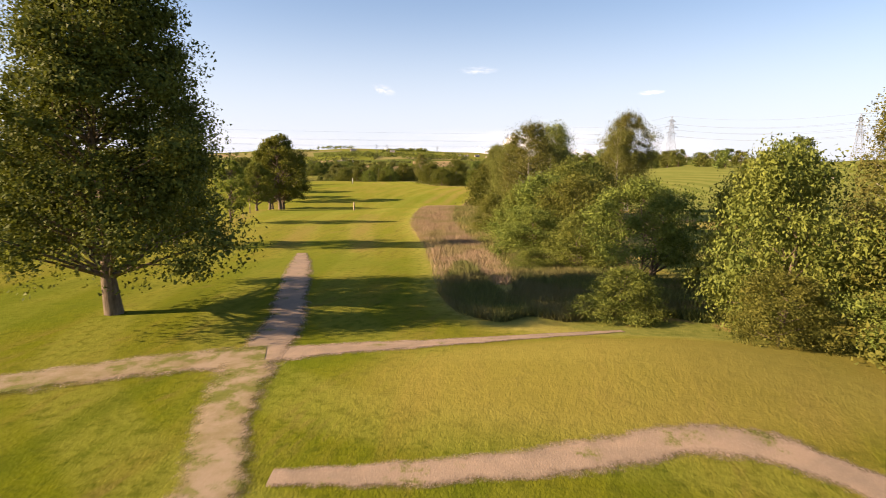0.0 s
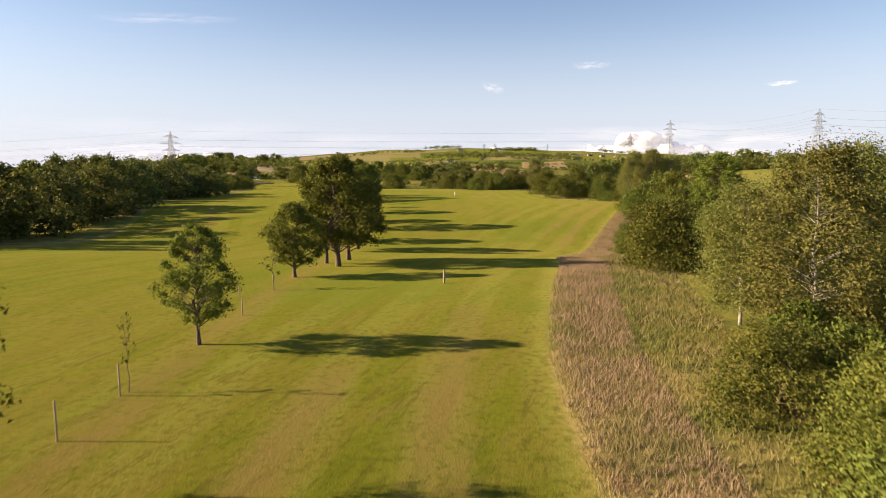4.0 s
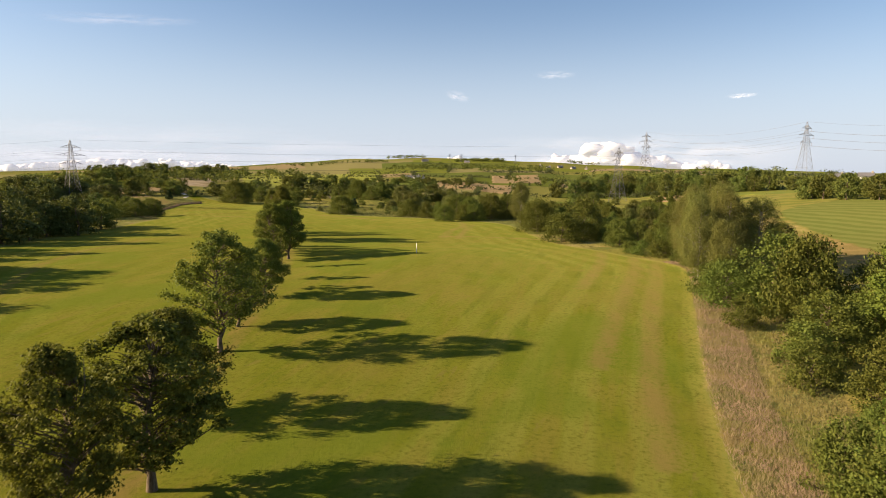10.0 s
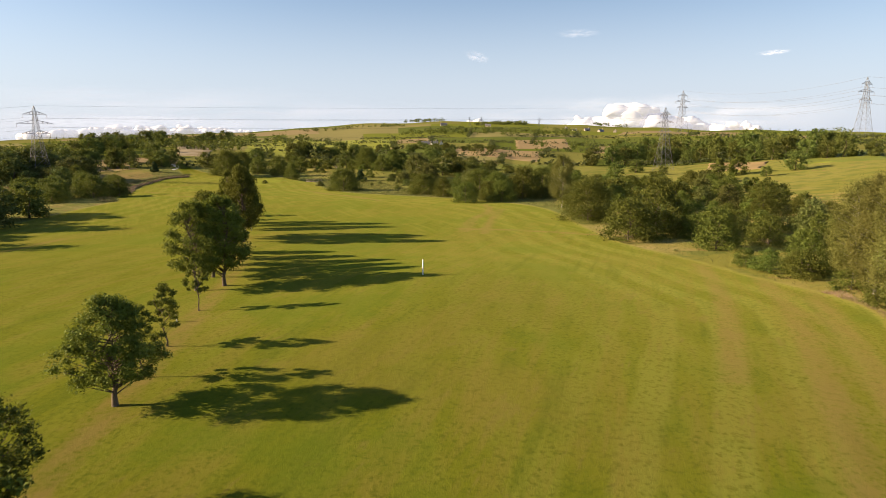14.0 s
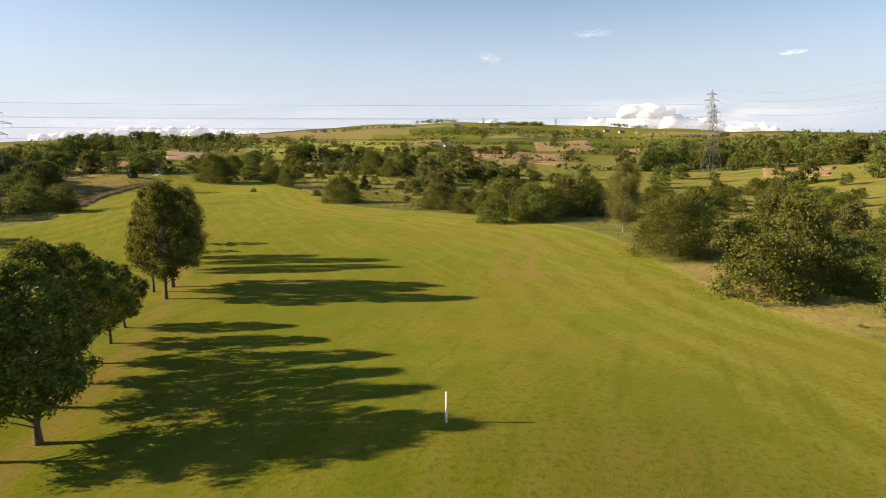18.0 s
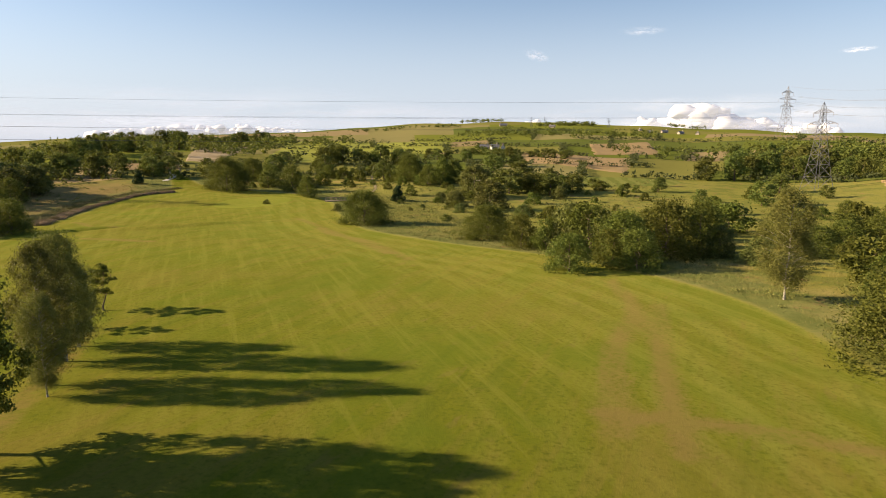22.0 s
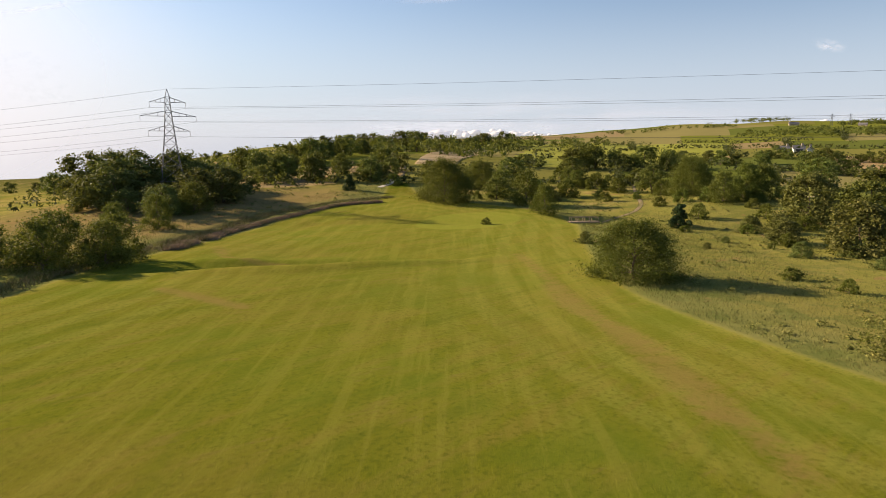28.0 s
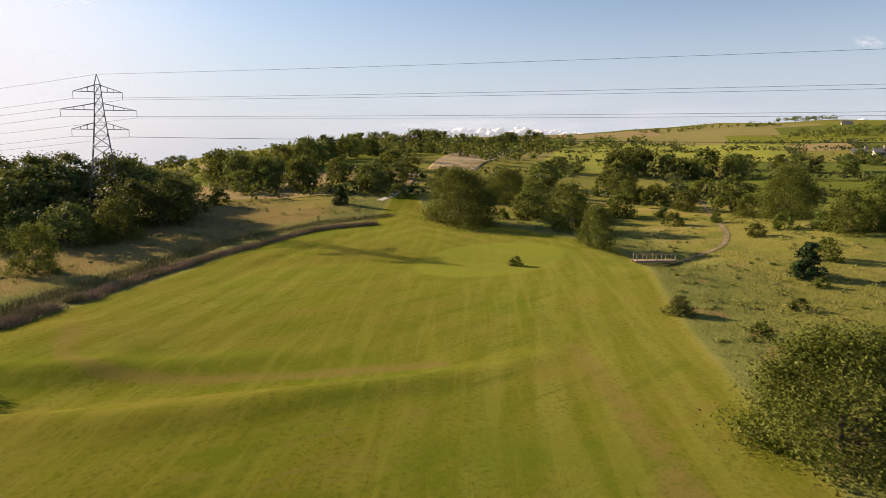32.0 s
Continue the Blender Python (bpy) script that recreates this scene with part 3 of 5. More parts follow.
def tree_kind(name, seed, tall, wide, bare, leaves, size, leaf_mat, bark_mat, shape="round", stems=1, clumps=46, label="", category="tree", trunk_r=0.2, fill=1.0, limbs=1):
    """A tree of a kind, with its trunk and limbs in one mesh and its crown of leaf sprays in another. bare: height of the clear stem."""
    rng = np.random.default_rng(seed)
    verts, faces = [], []
    cents, rads = [], []
    crown_h = tall - bare
    for s in range(stems):
        lean = Vector((rng.normal() * 0.04, rng.normal() * 0.04, 1.0))
        foot = Vector((rng.normal(), rng.normal(), 0)) * (0.35 * (stems > 1))
        foot.z = -0.25
        if stems > 1:
            lean += foot * 0.16
            lean.z = 1.0
        pts = [foot + lean * (tall * 0.9 * k / 7) + Vector((rng.normal() * 0.09, rng.normal() * 0.09, 0)) * min(k, 3) * (0.3 if shape == "tall" else 1.0) for k in range(8)]
        tube(verts, faces, pts, [trunk_r * f for f in (1.5, 1.0, 0.85, 0.7, 0.55, 0.4, 0.25, 0.1)], 8)
        for k in range(clumps // stems):
            q = (k + rng.random()) / (clumps // stems)
            if shape == "round":
                prof = math.sin(math.pi * min(0.97, 0.2 + 0.76 * q ** 0.9)) ** 0.75
            elif shape == "dome":
                prof = math.sqrt(max(0.04, 1 - ((q - 0.40) / 0.62) ** 2))
            elif shape == "cone":
                prof = (1 - q) ** 0.75 * 0.95 + 0.12
            elif shape == "tall":
                prof = math.sin(math.pi * (0.18 + 0.74 * q)) ** 0.8
            else:
                q = q ** 1.25         # bush: fullest low down, to the ground
                prof = math.cos(math.pi / 2 * q * 0.93) ** 0.6
            t = rng.random() * 2 * math.pi
            r = wide / 2 * prof * ((0.3 + 0.72 * math.sqrt(rng.random())) if shape != "dome" else 0.42 + 0.42 * rng.random()) * (1.0 + 0.5 * noise.noise((math.cos(t) * 1.3, math.sin(t) * 1.3, q * 3 + seed)))
            c = Vector((math.cos(t) * r, math.sin(t) * r, bare + crown_h * (0.03 + 0.9 * q)))
            c.z += (0.0 if shape != "cone" else -0.12 * r)
            along = min(0.86, max(0.12, (c.z - 0.42 * r) / (tall * 0.9)))
            c += Vector((pts[0].x, pts[0].y, 0)) * 0.8
            rr = (0.055 + 0.075 * rng.random()) * fill * (wide + crown_h * 0.55) * (1.12 if shape == "bush" else 1.0) * (0.6 + 0.4 * prof)
            cents.append(c)
            rads.append((rr, rr, rr * (0.72 if shape != "tall" else 1.15)))
            if k % limbs == 0:
                root = foot + lean * (tall * 0.9 * along)
                mid = root.lerp(c, 0.55) + Vector((rng.normal(), rng.normal(), 0.5)) * 0.07 * r
                tube(verts, faces, [root, mid, c], [trunk_r * 0.34 * (1 - 0.6 * along), trunk_r * 0.2 * (1 - 0.6 * along), 0.012], 4)
    ob = new(name)
    part("trunk", mesh_from(name + "_trunk", verts, faces, bark_mat, True), ob)
    part("crown", leaves_mesh(name + "_crown", np.array(cents), np.array(rads), leaves, size, rng, leaf_mat, 1.2 if shape == "tall" else 0.0), ob)
    ob["tall"], ob["wide"] = tall, wide
    return tagged(ob, label, category)


STOCK = {}


def stock(key, *args, **kw):
    """The first of each kind waits in the stock; its first use takes the thing itself."""
    STOCK[key] = [tree_kind(*args, **kw), False]


def plant(key, x, y, tall, wide, turn, label="", group=""):
    """Stands a tree of a kind at a place, at its own height and width."""
    if key.startswith("bush"):
        key = f"small{int(key[4]) % 3}" if wide < 5.2 else f"large{int(key[4]) % 3}" if wide > 9.9 else key
    ob, used = STOCK[key]
    m = pose(x, y, floor_z(x, y) - 0.03, 0, 0, turn) @ Matrix.Diagonal((wide / ob["wide"], wide / ob["wide"], tall / ob["tall"], 1))
    if used:
        t = copy_thing(ob, m @ Matrix.Diagonal([1 / v for v in ob.scale] + [1]))
    else:
        t = ob
        t.matrix_basis = m
        STOCK[key][1] = True
    return tagged(t, label, group=group)


rng = np.random.default_rng(7)
for i in range(4):
    stock(f"ash{i}", "ash_tree", 11 + i, 10.0, 6.6, 1.9, 24000, 0.085, LEAF_ASH, BARK, "round", clumps=130, fill=0.86, label="leafy green broadleaved tree on the fairway grass", trunk_r=0.2)
stock("big", "lime_tree", 5, 15.0, 9.6, 2.5, 150000, 0.062, LEAF_LIME, BARK, "cone", clumps=190, label="tall dense dark broadleaved tree beside the gravel path", trunk_r=0.26)
for i in range(2):
    stock(f"airy{i}", "ash_tree", 17 + i, 10.0, 6.6, 2.2, 15000, 0.085, LEAF_ASH, BARK, "round", clumps=110, fill=0.85, label="open airy tree with light green leaves on the fairway", trunk_r=0.17)
stock("thin", "young_ash_tree", 21, 6.0, 3.2, 1.7, 4200, 0.08, LEAF_ASH, BARK, "round", clumps=40, label="slender young tree with a sparse crown", trunk_r=0.08)
stock("whip", "sapling", 23, 3.4, 1.0, 1.2, 130, 0.06, LEAF_ASH, BARK, "tall", clumps=14, label="nearly bare young sapling", trunk_r=0.03)
for i in range(3):
    stock(f"birch{i}", "birch_tree", 31 + i, 13.0, 5.4, 1.5, 42000, 0.056, LEAF_BIRCH, BARK_BIRCH, "tall", stems=1 + i, fill=1.15, clumps=108, label="silver birch with pale trunk and drooping olive leaves", trunk_r=0.10)
stock("crab", "crab_apple_tree", 27, 5.8, 6.2, 1.1, 32000, 0.052, LEAF_NEAR, BARK, "round", stems=3, clumps=84, fill=1.15, label="low spreading tree with forked pale stems beside the path", trunk_r=0.11)
BUSH = "dense rounded green thorn bush in rough grass"
for i in range(3):
    stock(f"small{i}", "hawthorn_bush", 91 + i, 3.0, 4.0, 0.05, 5600, 0.066, LEAF_BUSH, BARK, "bush", clumps=44, fill=1.4, label=BUSH, category="bush", trunk_r=0.07, limbs=4)
    stock(f"large{i}", "hawthorn_thicket", 95 + i, 10.0, 13.0, 0.1, 36000, 0.10, LEAF_BUSH, BARK, "bush", clumps=150, fill=1.5, label="broad thicket of green thorn bushes", category="bush", trunk_r=0.2, limbs=4)
for i in range(2):
    stock(f"fine{i}", "hawthorn_bush", 191 + i, 5.0, 5.4, 0.1, 26000, 0.05, LEAF_NEAR, BARK, "bush", clumps=80, fill=1.25, label=BUSH, category="bush", trunk_r=0.1, limbs=3)
for i in range(4):
    stock(f"bush{i}", "hawthorn_bush", 41 + i, 6.0, 7.0, 0.15, 9600, 0.095, LEAF_BUSH, BARK, "bush", clumps=96, fill=1.3, label=BUSH, category="bush", trunk_r=0.12, limbs=4)
stock("willow", "willow_bush", 51, 4.5, 5.4, 0.1, 6500, 0.11, LEAF_WILLOW, BARK, "bush", clumps=50, fill=1.4, label="pale grey-green willow bush", category="bush", trunk_r=0.1, limbs=4)
stock("fir", "young_conifer", 61, 5.0, 3.6, 0.2, 6000, 0.13, LEAF_CONIFER, BARK, "cone", clumps=60, label="small dark green conifer in rough grass", category="tree", trunk_r=0.1, limbs=3)
for i in range(3):
    stock(f"mid{i}", "oak_tree", 71 + i, 9.0, 8.0, 0.5, 3700, 0.195, LEAF_FAR, BARK, "dome", clumps=46, label="full green tree at the edge of a wood", trunk_r=0.2, fill=1.45, limbs=5)
    stock(f"wood{i}", "oak_tree", 171 + i, 9.0, 9.0, 0.4, 4000, 0.19, LEAF_WOOD, BARK, "dome", clumps=46, label="full dark green tree in a dense wood", trunk_r=0.2, fill=1.5, limbs=7)
    stock(f"far{i}", "oak_tree", 77 + i, 9.0, 9.0, 0.3, 2500, 0.25, LEAF_FAR, BARK, "dome", clumps=34, label="full green tree between far fields", trunk_r=0.2, fill=1.6, limbs=9)
    stock(f"low{i}", "scrub_bush", 81 + i, 4.0, 5.0, 0.1, 2200, 0.15, LEAF_BUSH, BARK, "bush", clumps=34, fill=1.5, label="green scrub bush in rough grass", category="bush", trunk_r=0.1, limbs=6)

# ---- the row of trees along the fairway ----
ROW = [  # x, y, height, width
    (-20.0, 47, 9.6, 5.4), (-21.8, 64.5, 6.5, 3.9), (-25.4, 85.6, 6.6, 4.6), (-24.6, 94.5, 11.2, 7.6), (-27.0, 97.6, 10.4, 5.6), (-26.2, 102.5, 10.2, 7.8), (-33.1, 119, 9.5, 5.0), (-36.8, 135.2, 8.4, 6.6),
    (-32.0, 124.3, 10.0, 7.4), (-40.3, 149.8, 12.0, 8.2), (-42.0, 157.3, 7.4, 5.0), (-44.0, 169.8, 7.6, 5.3), (-54.2, 198.2, 10.2, 6.2), (-52.2, 200.7, 10.6, 6.4),
    (-56.0, 205.3, 10.6, 5.6), (-58.6, 208.9, 10.4, 5.0), (-59.6, 213.2, 9.6, 5.0), (-60.8, 218.2, 7.4, 4.2), (-62.7, 222.8, 6.0, 3.6), (-65.8, 234.0, 13.1, 5.8), (-68.7, 240.0, 12.4, 6.6), (-69.4, 237.2, 12.4, 4.4)]
for i, (x, y, h, w) in enumerate(ROW):
    plant(f"airy{i % 2}" if i in (0, 1, 9, 12) else f"ash{i % 4}", x, y, h, w, 77 * i, group="row of trees along the fairway")
plant("big", -14.2, 26.9, 17.4, 10.6, 0)
plant("birch1", 19.6, 27.5, 10.0, 4.8, 0, group="birches at the edge of the scrub")
for i, (x, y, h, w) in enumerate([(-73.2, 250.5, 11.6, 4.2), (-75.9, 255.2, 11.5, 4.6), (-78.1, 258.9, 7.9, 3.4), (-71.2, 248.6, 8.0, 3.0)]):
    plant(f"birch{i % 3}", x, y, h, w, 50 * i, group="row of trees along the fairway")
for i, (x, y, h, w) in enumerate([(-20.9, 57.6, 3.6, 0.7), (-24.5, 79.4, 3.2, 1.4), (-44.8, 174.2, 5.4, 2.6), (-46.7, 180.2, 5.4, 2.6), (-49.5, 190.2, 5.8, 2.2), (-81.2, 263.3, 3.5, 2.7), (-84.5, 269.6, 5.3, 3.4)]):
    plant("thin" if w > 1.5 else "whip", x, y, h, w, 60 * i, group="saplings along the fairway")

# ---- scrub on the east side ----
for i, (x, y, h, w) in enumerate([(8.4, 67, 10.6, 5.6), (11.6, 71.5, 10.6, 5.0), (23.0, 84, 13.0, 6.0), (6.8, 73, 8.4, 4.6), (21.6, 82, 10.5, 5.2), (13.9, 191.6, 12.6, 4.8), (12.6, 185.6, 11.4, 4.6), (15.2, 197.9, 13.2, 4.8), (15.8, 202.8, 12.8, 4.6), (16.4, 208.2, 12.0, 5.0), (18.2, 194.5, 13.4, 5.2), (19.6, 201.0, 13.6, 5.4), (17.0, 187.4, 12.6, 5.2), (19.4, 211.5, 11.4, 5.6), (22.0, 206.0, 12.6, 5.8), (-12.0, 289.5, 13.0, 5.6), (14.4, 180.0, 9.4, 4.4), (21.4, 189.0, 12.0, 5.6)]):
    plant(f"birch{i % 3}", x, y, h, w, 40 * i, group="birches at the edge of the scrub")
E_SCRUB = [(7.2, 26.0, 2.2, 3.4), (14.8, 30.2, 6.8, 5.4), (13.2, 25.0, 7.2, 6.2), (17, 20, 8.0, 8.0), (7.6, 52, 5.6, 7.0), (10.5, 56, 6.6, 7.0), (4.8, 60, 3.6, 5.6), (5.8, 45, 3.4, 5.0), (8.2, 39.5, 3.4, 4.6), (9.2, 46.5, 5.6, 6.4), (6.2, 54, 4.4, 5.0), (5.6, 95, 6.4, 6.5), (8, 127.5, 4.2, 5.6),
           (12, 123, 9.4, 6.2), (6.2, 130, 4.4, 3.8), (11.5, 131, 8.4, 5.0), (17.6, 170.5, 9.0, 9.5), (12.2, 171.5, 5.4, 6.4), (-7.4, 268.5, 8.8, 11.4), (-2.4, 244.8, 7.0, 9.6), (3.2, 251, 10.4, 9.0), (6.0, 46, 1.6, 3.0), (5.0, 38, 1.3, 2.6), (11.0, 21.0, 2.6, 3.4), (14.6, 18.4, 3.4, 4.6),
           (10.6, 217.0, 2.8, 4.4), (13.0, 213.0, 3.4, 4.6), (15.0, 216.5, 5.4, 5.6), (9.4, 221.6, 2.4, 3.6), (11.4, 175.6, 4.2, 5.0), (13.6, 177.2, 5.0, 5.2), (15.4, 206.0, 2.4, 3.6), (14.8, 199.4, 1.8, 3.0), (13.4, 188.4, 1.7, 2.8)]
plant("crab", 10.6, 35.0, 5.6, 6.2, 0)
for i, (x, y, h, w) in enumerate(E_SCRUB):
    plant(f"bush{i % 4}" if y > 62 else f"fine{i % 2}", x, y, h, w, 91 * i, group="bushes of the east scrub")
for x, y, h, w, key in [(-34, 316, 8.6, 9.6, "bush0"), (-28.5, 310, 8, 8.4, "bush1"), (-22, 317, 9.4, 9.6, "bush2"), (-16.5, 321, 9, 9, "bush3"), (-27, 304.5, 5.8, 7, "bush0"), (-52.5, 330.5, 6.4, 10, "bush0"), (-84.2, 350.2, 7.8, 11.0, "bush1"),
                        (-178.6, 342.6, 7.2, 6, "bush0"), (-195.2, 362.1, 7.7, 7.4, "bush2"), (-144.1, 314.1, 6.4, 6.9, "bush3"), (-148.1, 308.1, 6.9, 8, "bush1"), (-148.8, 318.4, 6.9, 7.4, "bush0"), (-153.8, 312.6, 7.4, 8, "bush2"), (-152, 297, 7.0, 9.5, "bush0"), (-157, 305, 6.0, 7.5, "bush3"), (-147, 290, 5.6, 7.0, "bush1"), (-166, 302, 6.4, 8.5, "bush2"), (-200, 345, 4.2, 5.0, "bush3"),
                        (-160.7, 417.3, 12, 14.5, "bush0"), (-139.5, 425.4, 9.7, 9.2, "bush1"), (-128, 413.3, 7.4, 6.2, "bush2"), (-155, 439.1, 8, 9.2, "bush3"), (-169.9, 451.8, 9.2, 10.9, "bush1"), (-176.8, 484, 8, 10.9, "mid1"),
                        (-158.4, 497.8, 8.6, 10.3, "mid2"), (-207.9, 440.3, 8.7, 9.7, "mid0"), (-232, 450.6, 8, 8, "mid1"), (-212.5, 456.4, 7.5, 8.6, "mid2"), (-198.7, 419.6, 5.1, 3.9, "fir"), (-105.5, 459.9, 11, 12.6, "bush2"),
                        (-92.9, 440.3, 8, 6.9, "bush0"), (-88.9, 446.6, 9.9, 7.4, "bush3"), (-85.4, 449.5, 9.2, 8, "bush1"), (-72.8, 424.2, 10.8, 12.6, "willow"), (-61.8, 390.9, 8.7, 10.8, "willow"), (-81.4, 412.1, 3, 4.1, "willow"), (-76.2, 410.4, 3.9, 5.1, "willow"),
                        (-76.8, 489.8, 9.8, 11.5, "mid1"), (-61.8, 464.4, 9.2, 11.5, "mid0"), (-50, 445, 8.4, 10.5, "mid2"), (-113.6, 458.7, 4.8, 5.1, "bush0"), (-94, 454.1, 4.1, 4.6, "bush2")]:
    plant(key, x, y, h, w, x * 17)
plant("low1", -131.3, 391.4, 1.5, 2.0, 0, "small dark tuft of shrub on the mown grass")
plant("fir", -94.3, 407.5, 5.2, 4.7, 30)
plant("willow", -73.3, 397.8, 4.6, 6.4, 10)


def scatter(region, step, keys, tall, wide, seed, keep=1.0, label="", group=""):
    """Plants a region of the plan at random, no two closer than step."""
    g = np.random.default_rng(seed)
    q = np.array([(v[0], v[1]) for v in region], float)
    lo, hi = q.min(0), q.max(0)
    placed = []
    for _ in range(int((hi - lo).prod() / step ** 2 * 4)):
        x, y = lo + (hi - lo) * g.random(2)
        if signed_distance(np.array([x]), np.array([y]), region)[0] < 0 or any((x - a) ** 2 + (y - b) ** 2 < step ** 2 for a, b in placed):
            continue
        placed.append((x, y))
        if g.random() > keep:
            continue
        s = 0.55 + 0.9 * g.random() ** 1.3
        plant(keys[int(g.integers(len(keys)))], x, y, tall * s, wide * s * (0.85 + 0.3 * g.random()), g.random() * 360, label, group)


scatter([(4.5, 62), (6, 72), (6, 92), (6, 112), (7, 134), (12, 168), (19, 186), (27, 182), (24, 140), (20, 100), (17, 72), (13, 60)], 4.1, ["bush0", "bush1", "bush2", "bush3", "bush1", "bush3"], 4.9, 5.2, 1, 0.76, group="bushes of the east scrub")
scatter([(20, 205), (12, 222), (6, 240), (4, 262), (-4, 290), (-14, 316), (-40, 345), (0, 360), (40, 300), (45, 230)], 6.2, ["bush0", "bush2", "bush1", "bush3", "low1", "willow"], 4.6, 5.4, 2, 0.74, group="bushes of the east scrub")
scatter([(-51.5, 366.7), (-104.4, 418.4), (-113.6, 441.4), (-86.0, 470.2), (-17.0, 470.2), (6.0, 401.2), (-5.5, 366.7)], 11, ["low0", "low1", "low2", "willow"], 3.2, 4.0, 3, 0.6, group="bushes on the rough ground")
scatter([(-166.5, 428.8), (-125.1, 424.2), (-115.9, 447.2), (-127.4, 504.7), (-178.0, 504.7), (-195.2, 461.0)], 8.5, ["bush0", "bush1", "low0", "low1", "willow"], 4.2, 5.0, 31, 0.6, group="bushes on the rough ground")
scatter([(-104.4, 366.7), (-65.3, 352.9), (-28.5, 364.4), (-40.0, 405.8), (-95.2, 415.0)], 8.0, ["low0", "low1", "low2", "willow"], 1.9, 2.6, 32, 0.6, group="bushes on the rough ground")
scatter([(-264.2, 309.2), (-168.8, 300.0), (-187.2, 347.1), (-229.7, 352.9)], 10.0, ["low0", "low1", "bush2"], 3.0, 3.6, 33, 0.6, group="bushes on the heath")
scatter([(-84, 96), (-79, 119), (-95, 158), (-121, 208), (-124, 240), (-124, 262), (-150, 262), (-150, 200), (-120, 140), (-112, 96)], 5.5, ["wood0", "wood1", "wood2", "mid1"], 9.4, 8.6, 4, 0.72, group="trees of the west wood")
scatter([(-191.8, 352.9), (-207.9, 385.1), (-234, 398), (-250, 380), (-243, 357), (-219.4, 350)], 5.2, ["wood0", "wood1", "wood2"], 9.4, 11.5, 5, group="trees of the dark wood on the bank")
scatter([(-240, 380), (-205, 420), (-190, 445), (-150, 430), (-120, 470), (-110, 500), (-200, 500), (-300, 470)], 13, ["far0", "far1", "low0", "low1"], 5.6, 6.6, 6, 0.5, group="trees between the far fields")
scatter([(10, 330), (60, 340), (90, 420), (60, 470), (-10, 470), (-20, 400)], 14, ["far0", "far1", "far2", "low2"], 5.8, 6.6, 7, 0.5, group="trees beyond the scrub")


scatter([(24, 225), (16, 290), (14, 335), (30, 400), (62, 410), (48, 340), (36, 290), (36, 240)], 8.0, ["bush0", "bush1", "bush2", "bush3", "willow", "low1"], 4.4, 5.0, 8, 0.72, group="bushes of the east scrub")


def belt(a, b, n, tall, wide, keys, seed, group="trees between the far fields"):
    """A belt of trees from one place to another."""
    g = np.random.default_rng(seed)
    for k in range(n):
        q = (k + 0.2 + 0.6 * g.random()) / n
        s = 0.75 + 0.45 * g.random()
        plant(keys[int(g.integers(len(keys)))], a[0] + (b[0] - a[0]) * q + g.normal() * 1.5, a[1] + (b[1] - a[1]) * q + g.normal() * 2.5, tall * s * 0.92, wide * s * 0.95, g.random() * 360, group=group)


MIDS, LOWS = ["far0", "far1", "far2"], ["low0", "low1", "low2", "bush2"]
for i, (a, b, n, h, w) in enumerate([
        ((-178, 534), (-133, 546), 10, 10.0, 10.5), ((-500, 600), (-600, 460), 14, 9.5, 10.0), ((-330, 360), (-390, 380), 5, 6.0, 6.5), ((-196, 520), (-186, 527), 3, 5.5, 6.0), ((-130, 520), (-94, 500), 9, 1.8, 4.0), ((-65.3, 434.6), (-40.0, 441.4), 5, 8.0, 10.3), ((-118, 612), (-45, 596), 14, 5.4, 6.0),
        ((-217.1, 442.6), (-210.2, 455.2), 3, 7.2, 6.9), ((-270, 455), (-300, 560), 14, 11.0, 10.0), ((-300, 575), (-312, 735), 16, 12.0, 11.0), ((-361, 583), (-290, 576), 10, 12.0, 11.0), ((-274, 434), (-221, 430), 9, 11.5, 10.5), ((-352, 402), (-300, 424), 12, 9.0, 9.5)]):
    belt(a, b, n, h, w, MIDS, 100 + i)
for i, (a, b, n, h, w) in enumerate([
        ((30, 560), (112, 452), 22, 12.5, 12.0), ((44, 508), (124, 428), 12, 10.0, 10.0), ((8, 499), (68, 500), 8, 11.0, 10.5), ((104, 384), (110, 346), 5, 10.0, 10.0), 
        ((130, 420), (108, 300), 9, 8.0, 9.0), ((108, 290), (106, 190), 8, 8.0, 9.0), ((-138, 226), (-131, 274), 7, 8.5, 8.5), ((-140, 573), (-99, 575), 6, 7.0, 8.0), ((-91, 540), (-70, 536), 4, 8.4, 8.0)]):
    belt(a, b, n, h, w, MIDS, 200 + i)
belt((-106.7, 441.4), (-81.4, 446.0), 4, 3.8, 4.2, LOWS, 300)
belt((-45, 321), (-35, 322), 3, 7.6, 7.0, ["bush0", "bush1", "willow"], 301)
belt((-34, 301), (-30, 301), 2, 5.6, 6.5, ["bush3"], 302)
belt((19, 170), (23, 160), 3, 9.2, 7.5, ["bush0", "bush3"], 303)
plant("ash1", 23.5, 153, 14.0, 9.5, 40)
plant("mid2", -118, 465, 9.0, 9.5, 10)


